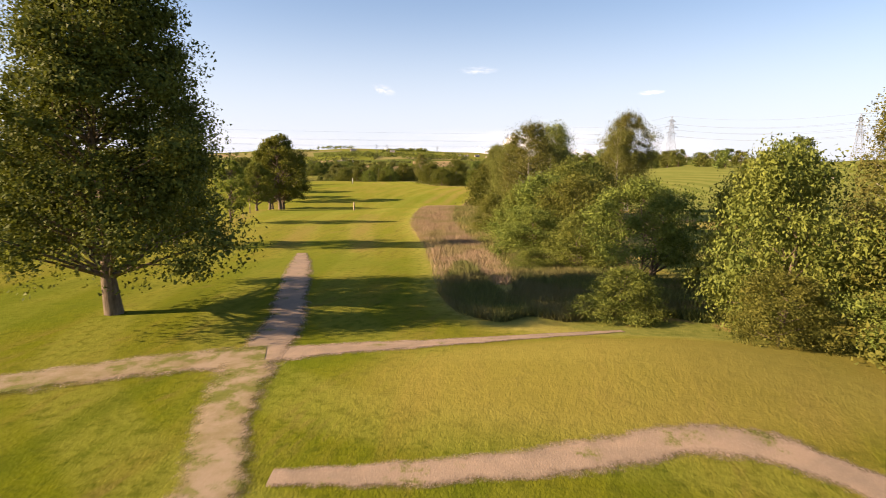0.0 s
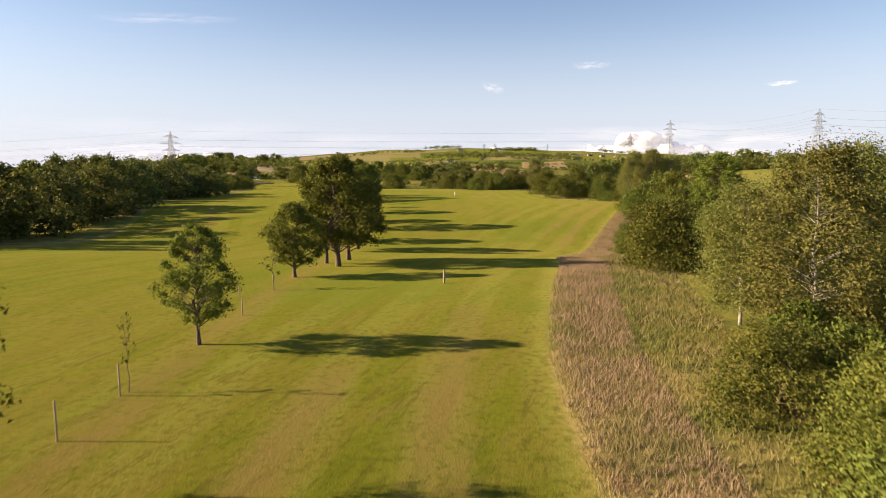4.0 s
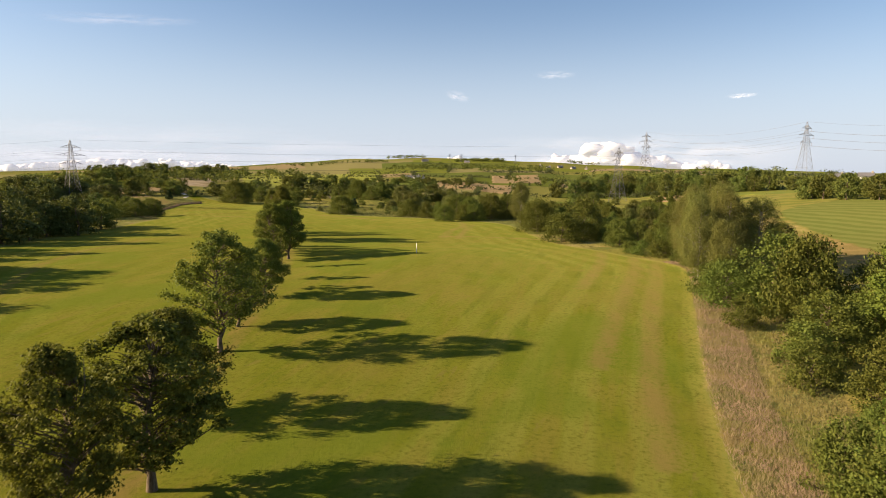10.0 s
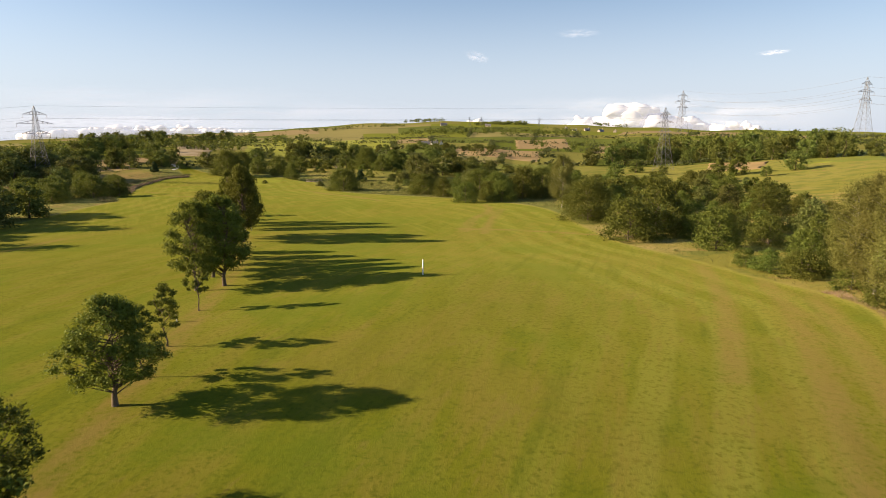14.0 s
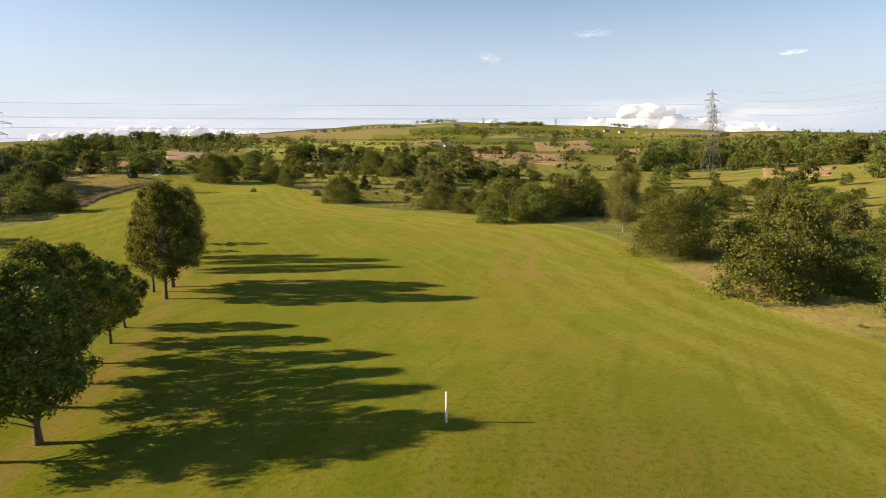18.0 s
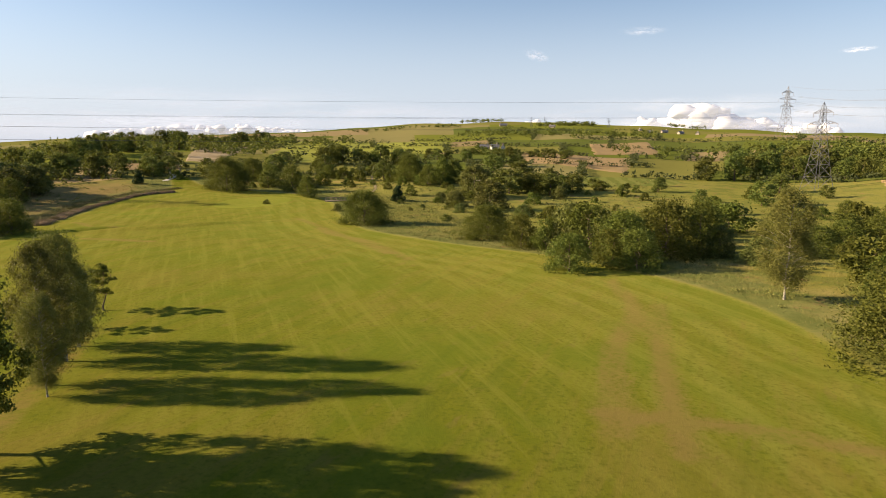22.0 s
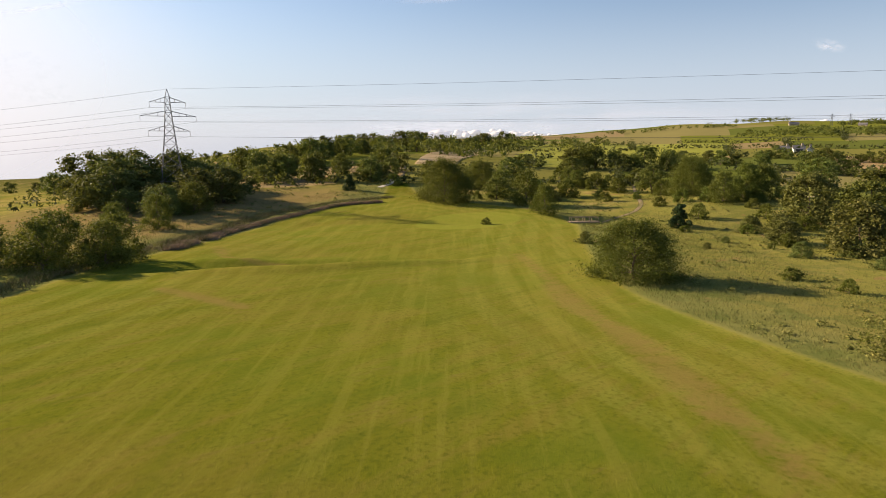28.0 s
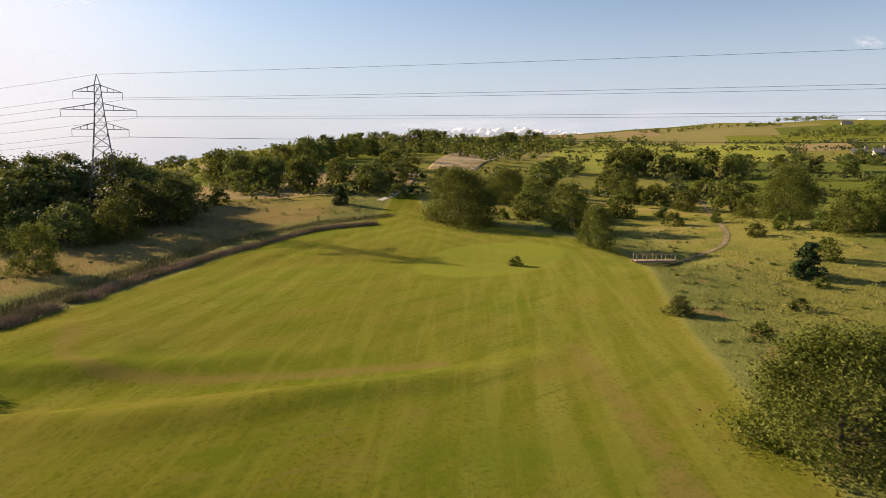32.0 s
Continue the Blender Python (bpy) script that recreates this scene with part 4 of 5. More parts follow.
# ---- far hedges and woods, past counting ----
def far_trees(name, places, seed, label):
    """places: rows of x, y, height, width; sprays of leaves in clumps, one object."""
    g = np.random.default_rng(seed)
    cents, rads = [], []
    for x, y, h, w in places:
        z = floor_z(x, y)
        for _ in range(7):
            t, r, q = g.random() * 6.283, w * 0.33 * math.sqrt(g.random()), g.random()
            cents.append((x + math.cos(t) * r, y + math.sin(t) * r, z + h * (0.18 + 0.64 * q)))
            k = 0.22 + 0.12 * g.random()
            rads.append((w * k, w * k, h * k * 0.85))
    me = leaves_mesh(name, np.array(cents), np.array(rads), len(places) * (44 if name == "far_woods" else 30), 0.6 if name == "far_woods" else 0.45, g, LEAF_FAR if name == "far_woods" else LEAF_HEDGE_HAZED)
    return tagged(new(name, me), label, "trees", kind="stuff")


def hub_place(d, az):
    return HUB[0] - d * math.sin(radians(az)), HUB[1] + d * math.cos(radians(az))


g = np.random.default_rng(99)
hedges = []


def hedge_tree(d, az, scale=1.0):
    x, y = hub_place(d, az)
    s = (0.5 + 0.35 * g.random() if g.random() < 0.87 else 1.0 + 0.7 * g.random()) * scale
    hedges.append((x, y, 4.6 * s, 7.4 * s))


for b in range(0, 5):
    d0, d1 = FIELDS * math.exp(b / 5), FIELDS * math.exp((b + 1) / 5)
    gap = 2.3 + 0.0012 * d0
    az = -48.0
    while az < 66:
        if g.random() < 0.85 and noise.noise((az * 0.2, b * 7.3, 0)) > -0.28:
            hedge_tree(d0 * (1 + 0.004 * g.normal()), az)
        az += math.degrees(gap / d0) * (0.8 + 0.4 * g.random())
    shift = math.sin(b * 12.7) * 3.0
    for c in range(-9, 10):
        a0 = math.degrees((c - shift) / 5.2)
        if -48 < a0 < 66 and g.random() < 0.85:
            d = d0
            while d < d1:
                if g.random() < 0.85:
                    hedge_tree(d, a0 + g.normal() * 0.06)
                d += gap * 1.3 * (0.8 + 0.4 * g.random())
far_trees("far_hedges", hedges, 1, "dark green hedges and hedgerow trees between distant fields")
woods = []
for d0, d1, a0, a1, n in [(330, 420, 30, 56, 120), (330, 400, -34, -12, 90), (380, 430, -22, -2, 50), (620, 680, 2, 12, 70), (950, 985, 0, 5, 90), (700, 730, -4, 8, 50), (480, 560, 22, 40, 80), (1110, 1150, 8, 12, 40), (560, 600, -6, 2, 40), (900, 930, 12, 22, 40), (1110, 1150, -9, -6, 24)]:
    for _ in range(n):
        x, y = hub_place(d0 + (d1 - d0) * g.random(), a0 + (a1 - a0) * g.random())
        s = 0.7 + 0.6 * g.random()
        woods.append((x, y, (8.5 if d0 < 600 else 6.0) * s, (8.5 if d0 < 600 else 9.5) * s))
far_trees("far_woods", woods, 2, "belts of dark green woodland on the far slopes")


# ---- paths ----
def gravel_material(name, light, dark, grown=0.0):
    a = Mat(name, 0.95, 0.15)
    p = a.pos()
    n, f_ = a.noise(p, 1.3, 4.0), a.noise(p, 22.0, 4.0, 0.7)
    c = a.mix(a.step(n, 0.35, 0.7), light, dark)
    c = a.mix(a.math("MULTIPLY", a.step(f_, 0.5, 0.75), 0.5), c, (0.38, 0.315, 0.25))
    if grown:
        g_ = a.math("ADD", a.math("MULTIPLY", a.noise(p, 0.9, 5.0, 0.65), 0.7), a.math("MULTIPLY", f_, 0.3))
        c = a.mix(a.step(g_, 0.60 - 0.16 * grown, 0.68 - 0.12 * grown), c, a.mix(a.noise(p, 9.0, 3.0), (0.06, 0.075, 0.008), (0.15, 0.145, 0.03)))
        worn_edge = a.math("ADD", a.attr("rim"), a.math("ADD", a.math("MULTIPLY", a.math("SUBTRACT", a.noise(p, 1.1, 6.0, 0.7), 0.5), 1.1), a.math("MULTIPLY", a.math("SUBTRACT", a.noise(p, 14.0, 3.0), 0.5), 0.5)))
        a.put(a.math("SUBTRACT", 1.0, a.step(worn_edge, 0.42, 1.0)), a.b.inputs["Alpha"])
    a.color(c).bump(f_, 0.6, 0.02)
    return a.m


GRAVEL = gravel_material("gravel", (0.26, 0.19, 0.138), (0.20, 0.15, 0.110), 0.3)
DIRT = gravel_material("dirt", (0.25, 0.19, 0.13), (0.18, 0.138, 0.07), 0.8)
CONCRETE = gravel_material("concrete", (0.50, 0.47, 0.42), (0.40, 0.38, 0.34))


def strip(name, line, widths, material, label, lift=0.05, seed=0):
    """A path that follows the ground, with frayed edges."""
    g = np.random.default_rng(seed)
    pts = curve_points(line, 36)
    verts, faces, rim, n = [], [], [], 7
    for i, p in enumerate(pts):
        d = pts[min(i + 1, len(pts) - 1)] - pts[max(i - 1, 0)]
        side = Vector((d.y, -d.x, 0)).normalized()
        w = float(np.interp(i / (len(pts) - 1), np.linspace(0, 1, len(widths)), widths)) / 2
        for k in range(n):
            q = -1 + 2 * k / (n - 1)
            edge = 1.3 + (0.03 * g.normal() + 0.2 * noise.noise((p.x * 0.45, p.y * 0.45, q)) if k in (0, n - 1) else 0)
            rim.append(abs(q))
            x, y = (p + side * (w * q * edge)).xy
            verts.append((x, y, floor_z(x, y) + lift * (1 - 0.5 * (abs(q) > 0.95))))
    for i in range(len(pts) - 1):
        for k in range(n - 1):
            a = i * n + k
            faces.append((a, a + 1, a + n + 1, a + n))
    me = mesh_from(name, verts, faces, material, True)
    me.attributes.new("rim", "FLOAT", "POINT").data.foreach_set("value", rim)
    return tagged(new(name, me), label, "path", kind="structure")


strip("gravel_path", [(-6.2, 19.0), (-6.3, 22.5), (-6.7, 26), (-7.7, 31.5), (-9.0, 38.5), (-10.1, 44.2)], [1.8, 1.7, 1.5, 1.5, 1.45, 0.6], GRAVEL, "pinkish gravel path over mown grass", 0.035, 1)
strip("dirt_path_near", [(-3.4, 2), (-4.6, 11.5), (-5.5, 15), (-6.3, 20)], [1.2, 1.3, 1.4, 1.7], DIRT, "faint worn earth path through mown grass", 0.06, 7)
strip("gravel_path_east", [(-6.8, 20.6), (-3, 21.4), (1.5, 21.9), (6.5, 23.5)], [1.9, 1.4, 1.3, 0.4], GRAVEL, "pinkish gravel path along the tee mound", 0.03, 2)
strip("dirt_path_west", [(-6.0, 20.6), (-9.5, 19.8), (-13, 18.2), (-19, 15.8)], [2.4, 2.2, 2.0, 1.8], DIRT, "trodden earth path through grass", 0.045, 3)
strip("dirt_path_tee", [(-3.6, 12.4), (-1, 12.5), (2.5, 13.0), (5.6, 13.7), (7.4, 13.0), (8.6, 11.2), (9, 8)], [0.7, 1.0, 1.1, 1.2, 1.3, 1.1, 0.7], GRAVEL, "worn gravel path at the foot of the tee mound", 0.05, 4)
strip("gravel_path_far", [(-196.4, 431.1), (-201.0, 442.6), (-209.0, 454.1), (-219.4, 467.9), (-222.8, 479.4)], [1.4, 1.8, 2.0, 2.0, 1.6], CONCRETE, "pale gravel track leading off between bushes", 0.06, 5)
strip("footpath", [(-113.6, 413.9), (-109.6, 421.9), (-112.4, 438.0), (-120.5, 458.7), (-132.0, 488.6)], [1.0, 1.2, 1.2, 1.2, 1.1], DIRT, "narrow earth footpath through rough grass", 0.06, 6)


# ---- fields on the far slope ----
def field_material(name, c0, c1, scale):
    a = Mat(name, 0.95, 0.1)
    p = a.pos()
    n, r = a.noise(p, 0.06, 4.0), a.noise(a.scaled(p, (1.0, 0.15, 1.0)), scale, 3.0)
    a.color(a.mix(a.step(a.math("ADD", a.math("MULTIPLY", n, 0.6), a.math("MULTIPLY", r, 0.4)), 0.35, 0.65), c0, c1))
    return a.m


STUBBLE = field_material("stubble", (0.285, 0.198, 0.092), (0.235, 0.170, 0.076), 0.3)
MEADOW = field_material("meadow", (0.235, 0.24, 0.026), (0.185, 0.20, 0.024), 0.2)
PASTURE = field_material("pasture", (0.12, 0.148, 0.025), (0.16, 0.168, 0.028), 0.2)
HAY = field_material("hay_rows", (0.37, 0.29, 0.18), (0.21, 0.16, 0.075), 0.5)


def field(name, corners, material, label, lift=0.25):
    """A field draped over the slope: a grid between its four corners."""
    a, b, c, d = (Vector((*q, 0)) for q in corners)
    n, verts, faces = 24, [], []
    for i in range(n + 1):
        for k in range(n + 1):
            p = a.lerp(b, k / n).lerp(d.lerp(c, k / n), i / n)
            if i in (0, n) or k in (0, n):
                p = p + noise.noise_vector(p * 0.11) * 5.0
            verts.append((p.x, p.y, floor_z(p.x, p.y) + (lift if 0 < i < n and 0 < k < n else -0.3)))
    for i in range(n):
        for k in range(n):
            q = i * (n + 1) + k
            faces.append((q, q + 1, q + n + 2, q + n + 1))
    tagged(new(name, mesh_from(name, verts, faces, material, True)), label, "field", kind="structure")


field("stubble_field", [(-72, 572), (-18, 515), (-16, 618), (-82, 640)], STUBBLE, "orange-brown stubble field between hedges")
field("stubble_field_upper", [(-36, 640), (8, 660), (8, 780), (-42, 748)], STUBBLE, "orange-brown stubble field higher on the slope")
field("meadow_field", [(-198, 506), (-126, 626), (-160, 800), (-330, 800)], MEADOW, "bright yellow-green meadow on the slope")
field("pasture_field", [(90, 424), (118, 410), (150, 490), (112, 484)], PASTURE, "green pasture beside the tree belt")
field("stubble_field_west", [(-230, 452), (-209, 461), (-229, 488), (-246, 470)], STUBBLE, "orange-brown stubble field among trees")
field("hay_field", [(-229, 490), (-214, 500), (-300, 680), (-330, 660)], HAY, "pale mown field with hay rows")
field("stubble_field_east", [(56, 438), (74, 424), (88, 452), (66, 478)], STUBBLE, "tan stubble strip behind the bushes")

# ---- pylons and their lines ----
STEEL = Mat("galvanised_steel", 0.55, 0.5)
STEEL.color(STEEL.mix(STEEL.noise(STEEL.obj(), 0.7, 3.0), (0.075, 0.075, 0.078), (0.13, 0.128, 0.13)))
STEEL = STEEL.m
GLASSY = Mat("insulator_glass", 0.3, 0.5).color((0.18, 0.13, 0.10)).m


def bars(name, ends, r, parent, material=STEEL, label=""):
    verts, faces = [], []
    for a, b in ends:
        tube(verts, faces, [Vector(a), Vector(b)], [r, r], 4)
    return part(name, mesh_from(name, verts, faces, material), parent, label)


def pylon(x, y, tall, turn, label, thick=1.0):
    """A lattice tower with three pairs of arms. Returns it and the six line ends and the earth-wire peak."""
    ob = tagged(new("electricity_pylon"), label, "pylon", "line of pylons")
    ob.matrix_basis = pose(x, y, floor_z(x, y) - 0.4, 0, 0, turn)
    half = lambda q: tall * (0.105 * (1 - q) ** 1.5 + 0.017)
    legs = [(1, 1), (1, -1), (-1, -1), (-1, 1)]
    levels = [0, 0.16, 0.3, 0.41, 0.5, 0.58, 0.65, 0.72, 0.79, 0.86, 0.93]
    at = lambda i, q: (legs[i % 4][0] * half(q), legs[i % 4][1] * half(q), q * tall)
    for i in range(4):
        verts, faces = [], []
        tube(verts, faces, [Vector(at(i, q)) for q in levels] + [Vector((0, 0, tall))], [0.14 * thick] * (len(levels) + 1), 4)
        part("leg", mesh_from("leg", verts, faces, STEEL), ob)
    for i in range(4):
        ends = []
        for a, b in zip(levels[:-1], levels[1:]):
            ends += [(at(i, a), at(i + 1, b)), (at(i + 1, a), at(i, b)), (at(i, b), at(i + 1, b))]
        bars("bracing", ends, 0.08 * thick, ob)
    tips = []
    for q, reach in ((0.62, 0.18), (0.755, 0.24), (0.88, 0.155)):
        for s in (-1, 1):
            tip = (s * reach * tall, 0, q * tall)
            w = half(q)
            ends = [((s * w, w, q * tall), tip), ((s * w, -w, q * tall), tip), ((s * w, w, (q + 0.045) * tall), tip), ((s * w, -w, (q + 0.045) * tall), tip)]
            for f in (0.3, 0.6):
                lo = Vector((s * w, 0, q * tall)).lerp(Vector(tip), f)
                hi = Vector((s * w, 0, (q + 0.045) * tall)).lerp(Vector(tip), f)
                ends.append((lo + Vector((0, w * (1 - f), 0)), hi - Vector((0, w * (1 - f), 0))))
                ends.append((lo - Vector((0, w * (1 - f), 0)), hi + Vector((0, w * (1 - f), 0))))
            arm = bars("arm", ends, 0.11 * thick, ob)
            low_end = Vector(tip) - Vector((0, 0, tall * 0.05))
            bars("insulator", [(tip, low_end)], 0.1 * thick, arm, GLASSY, "brown insulator string")
            tips.append(ob.matrix_basis @ low_end)
    return ob, tips + [ob.matrix_basis @ Vector((0, 0, tall))]


BLACK = Mat("line_wire", 0.6, 0.3).color((0.09, 0.09, 0.09)).m


def power_line(a, b, sag, r, label, bundle=0.0):
    line = tagged(new("power_line"), label, "power line")
    for p, q in zip(a, b):
        for off in ((0.0,) if not bundle else (-bundle, bundle)):
            pts = [p.lerp(q, t) - Vector((0, 0, sag * 4 * t * (1 - t) - off)) for t in np.linspace(0, 1, 25)]
            verts, faces = [], []
            tube(verts, faces, pts, [r] * 25, 4)
            part("wire", mesh_from("wire", verts, faces, BLACK), line)


west, west_tips = pylon(-219, 372, 35.2 - floor_z(-219, 372), 62, "grey lattice pylon with three arms behind the dark wood", 0.62)
mid_, mid_tips = pylon(42, 463, 35.5 - floor_z(42, 463), 112, "grey lattice pylon with three arms among the far trees", 0.55)
beyond = [t + Vector((-330, -120, -8)) for t in west_tips]
power_line(west_tips, mid_tips, 0.8, 0.028, "black high-voltage wires sagging between pylons")
power_line(beyond, west_tips, 6.0, 0.028, "black high-voltage wires leading off from the pylon")
east, east_tips = pylon(244, 717, 69.7 - floor_z(244, 717), 38, "tall grey lattice pylon beyond the fields", 0.85)
south, south_tips = pylon(131, 863, 71.7 - floor_z(131, 863), 38, "tall grey lattice pylon on the far slope", 0.85)
power_line(east_tips, south_tips, 8.0, 0.06, "thin wires between two tall pylons")
third, third_tips = pylon(374, 597, 61.76236829 - floor_z(374, 597), 38, "tall grey lattice pylon beyond the east fairway", 0.85)
power_line(third_tips, east_tips, 5.0, 0.06, "thin wires between two tall pylons")
power_line([t + Vector((230, -210, 0)) for t in third_tips], third_tips, 7.0, 0.06, "thin wires leading off from the tall pylon")
for x, y in ((-130, 1180), (-112, 1195), (-20, 1185)):
    pylon(x, y, 15.0, 10, "tiny lattice pylon on the skyline", 0.6)

# ---- houses far off ----
RENDERED = Mat("white_render", 0.8, 0.3)
RENDERED.color(RENDERED.mix(RENDERED.noise(RENDERED.obj(), 0.8, 3.0), (0.80, 0.78, 0.73), (0.70, 0.67, 0.60)))
STONE = Mat("stone_wall", 0.9, 0.2)
STONE.color(STONE.mix(STONE.noise(STONE.obj(), 1.5, 4.0), (0.30, 0.25, 0.19), (0.42, 0.36, 0.28)))
SLATE = Mat("slate", 0.6, 0.4)
SLATE.color(SLATE.mix(SLATE.noise(SLATE.obj(), 2.0, 3.0), (0.10, 0.10, 0.11), (0.19, 0.18, 0.18)))
PANE = Mat("window_glass", 0.1, 0.6).color((0.03, 0.035, 0.04)).m


def box(name, lo, hi, material, parent, label=""):
    (x0, y0, z0), (x1, y1, z1) = lo, hi
    v = [(x0, y0, z0), (x1, y0, z0), (x1, y1, z0), (x0, y1, z0), (x0, y0, z1), (x1, y0, z1), (x1, y1, z1), (x0, y1, z1)]
    f = [(3, 2, 1, 0), (4, 5, 6, 7), (0, 1, 5, 4), (1, 2, 6, 5), (2, 3, 7, 6), (3, 0, 4, 7)]
    return part(name, mesh_from(name, v, f, material), parent, label)


def house(x, y, long_, deep, eaves, turn, wall_mat, label):
    ob = tagged(new("house"), label, "house", "houses on the far slope")
    ob.matrix_basis = pose(x, y, floor_z(x, y) - 0.5, 0, 0, turn)
    a, b, ridge = long_ / 2, deep / 2, eaves + deep * 0.42
    v = [(-a, -b, 0), (a, -b, 0), (a, b, 0), (-a, b, 0), (-a, -b, eaves), (a, -b, eaves), (a, b, eaves), (-a, b, eaves), (-a, 0, ridge), (a, 0, ridge)]
    part("wall", mesh_from("wall", v, [(0, 1, 5, 4), (2, 3, 7, 6), (1, 2, 6, 9, 5), (3, 0, 4, 8, 7)], wall_mat), ob)
    o, t = 0.4, 0.25
    r = []
    for s in (-1, 1):
        r += [(-a - o, s * (b + o), eaves - 0.3), (a + o, s * (b + o), eaves - 0.3), (a + o, 0, ridge + 0.1), (-a - o, 0, ridge + 0.1)]
    r += [(p[0], p[1], p[2] + t) for p in r]
    f = []
    for k in (0, 4):
        f += [(k, k + 1, k + 2, k + 3), (k + 8, k + 9, k + 10, k + 11), (k, k + 1, k + 9, k + 8), (k, k + 3, k + 11, k + 8), (k + 1, k + 2, k + 10, k + 9)]
    roof = part("roof", mesh_from("roof", r, f, SLATE.m), ob)
    box("chimney", (a - 1.4, -0.5, ridge - 0.4), (a - 0.4, 0.5, ridge + 1.4), STONE.m, roof)
    for k in range(max(2, int(long_ / 3.5))):
        wx = -a + (k + 0.7) * long_ / (max(2, int(long_ / 3.5)) + 0.4)
        for wz in ((0.9, 3.4) if eaves > 4.5 else (0.9,)):
            w = box("window", (wx - 0.55, -b - 0.06, wz), (wx + 0.55, -b + 0.1, wz + 1.25), PANE, ob)
            box("sill", (wx - 0.65, -b - 0.16, wz - 0.12), (wx + 0.65, -b - 0.02, wz), STONE.m, w)
    box("door", (-0.5, -b - 0.05, 0.4), (0.5, -b + 0.1, 2.5), PANE, ob)


house(-102, 655, 5.2, 3.6, 2.3, 20, RENDERED.m, "white rendered house with slate roof on the far slope")
house(-97, 660, 3.4, 2.8, 1.9, 100, RENDERED.m, "low white outbuilding beside the far house")
house(-110, 660, 6, 3.6, 1.9, 15, STONE.m, "long stone barn beside the far house")
for i, (x, y) in enumerate([(30, 1080), (48, 1090), (66, 1075), (84, 1062), (20, 1120), (-360, 690), (-340, 720), (-95, 1110), (-160, 1100)]):
    house(x, y, 6 + 2 * (i % 3), 4, 2.4 if i % 2 else 2.0, 25 * i, STONE.m if i % 5 else RENDERED.m, "small stone farm building on the far slope" if i % 5 else "small white farm building on the far slope")
for i, (x, y) in enumerate([(200, 560), (222, 566), (246, 560)]):
    house(x, y, 9, 5, 2.6, -20, RENDERED.m, "long pale building beyond the trees")

# ---- small things on the course ----
WHITE = Mat("white_paint", 0.6, 0.4)
WHITE.color(WHITE.mix(WHITE.noise(WHITE.obj(), 9.0, 3.0), (0.82, 0.81, 0.76), (0.68, 0.66, 0.60)))
WOOD = Mat("weathered_wood", 0.9, 0.2)
WOOD.color(WOOD.mix(WOOD.noise(WOOD.scaled(WOOD.obj(), (6, 6, 0.8)), 4.0, 4.0), (0.22, 0.16, 0.10), (0.36, 0.28, 0.19)))


def pole(name, x, y, tall, r, material, label, category, cap=None):
    ob = tagged(new(name), label, category)
    ob.matrix_basis = pose(x, y, floor_z(x, y) - 0.2, 0, 0, 0)
    verts, faces = [], []
    tube(verts, faces, [Vector((0, 0, 0)), Vector((0.0, 0.01, tall * 0.5)), Vector((0, 0, tall + 0.2))], [r, r, r * 0.96], 10)
    part("shaft", mesh_from("shaft", verts, faces, material, True), ob)
    verts, faces = [], []
    tube(verts, faces, [Vector((0, 0, tall + 0.19)), Vector((0, 0, tall + 0.22)), Vector((0, 0, tall + 0.26))], [r * 1.15, r * 1.15, r * 0.5], 10)
    part("cap", mesh_from("cap", verts, faces, cap or material, True), ob)
    return ob


pole("marker_post", -30.2, 204.6, 1.7, 0.07, WHITE.m, "white fairway marker post standing in mown grass", "post")
pole("short_post", -12.2, 83.6, 1.0, 0.09, WOOD.m, "short weathered wooden post on the fairway", "post")
for x, y, h in ((-20.3, 53.0, 1.4), (-22.6, 70.8, 1.1), (-25.2, 75.5, 1.0), (-21.0, 57.2, 1.3), (-24.3, 79.0, 1.2)):
    pole("sapling_stake", x, y, h, 0.035, WOOD.m, "thin wooden stake beside a sapling", "stake")
pole("short_marker", -49.6, 186.5, 0.7, 0.06, WHITE.m, "short white marker post under the trees", "post")
bridge = tagged(new("footbridge"), "small wooden footbridge over a stream", "bridge")
bridge.matrix_basis = pose(-116.6, 410.8, floor_z(-120, 408) + 0.15, 0, 0, 42)
for k in range(14):
    box("plank", (-3.5 + k * 0.5, -0.8, 0), (-3.03 + k * 0.5, 0.8, 0.07), WOOD.m, bridge)
for sy in (-0.75, 0.75):
    box("beam", (-3.6, sy - 0.08, -0.25), (3.6, sy + 0.08, -0.004), WOOD.m, bridge)
    box("handrail", (-3.4, sy - 0.04, 1.0), (3.4, sy + 0.04, 1.09), WOOD.m, bridge)
    for k in range(5):
        box("rail_post", (-3.3 + k * 1.6, sy - 0.05, 0.07), (-3.2 + k * 1.6, sy + 0.05, 1.0), WOOD.m, bridge)


# ---- long grass ----
def grass_material(name, low_c, high_c, tint):
    a = Mat(name, 0.8, 0.2)
    n = a.noise(a.pos(), 0.35, 3.0)
    c = a.mix(a.island(), low_c, high_c)
    c = a.mix(a.math("MULTIPLY", a.step(n, 0.42, 0.62), 0.75), c, tint)
    a.color(a.mix(1.0, c, (0.8, 0.8, 0.8), "MULTIPLY"))
    return a.m


HAYGRASS = grass_material("dry_grass", (0.27, 0.185, 0.115), (0.40, 0.285, 0.19), (0.22, 0.19, 0.075))
WEEDS = grass_material("weeds", (0.080, 0.100, 0.024), (0.18, 0.19, 0.048), (0.20, 0.165, 0.065))
VERGE = grass_material("verge", (0.15, 0.14, 0.045), (0.28, 0.215, 0.10), (0.13, 0.15, 0.032))
GREENGRASS = grass_material("rank_grass", (0.14, 0.15, 0.034), (0.25, 0.225, 0.075), (0.13, 0.155, 0.030))


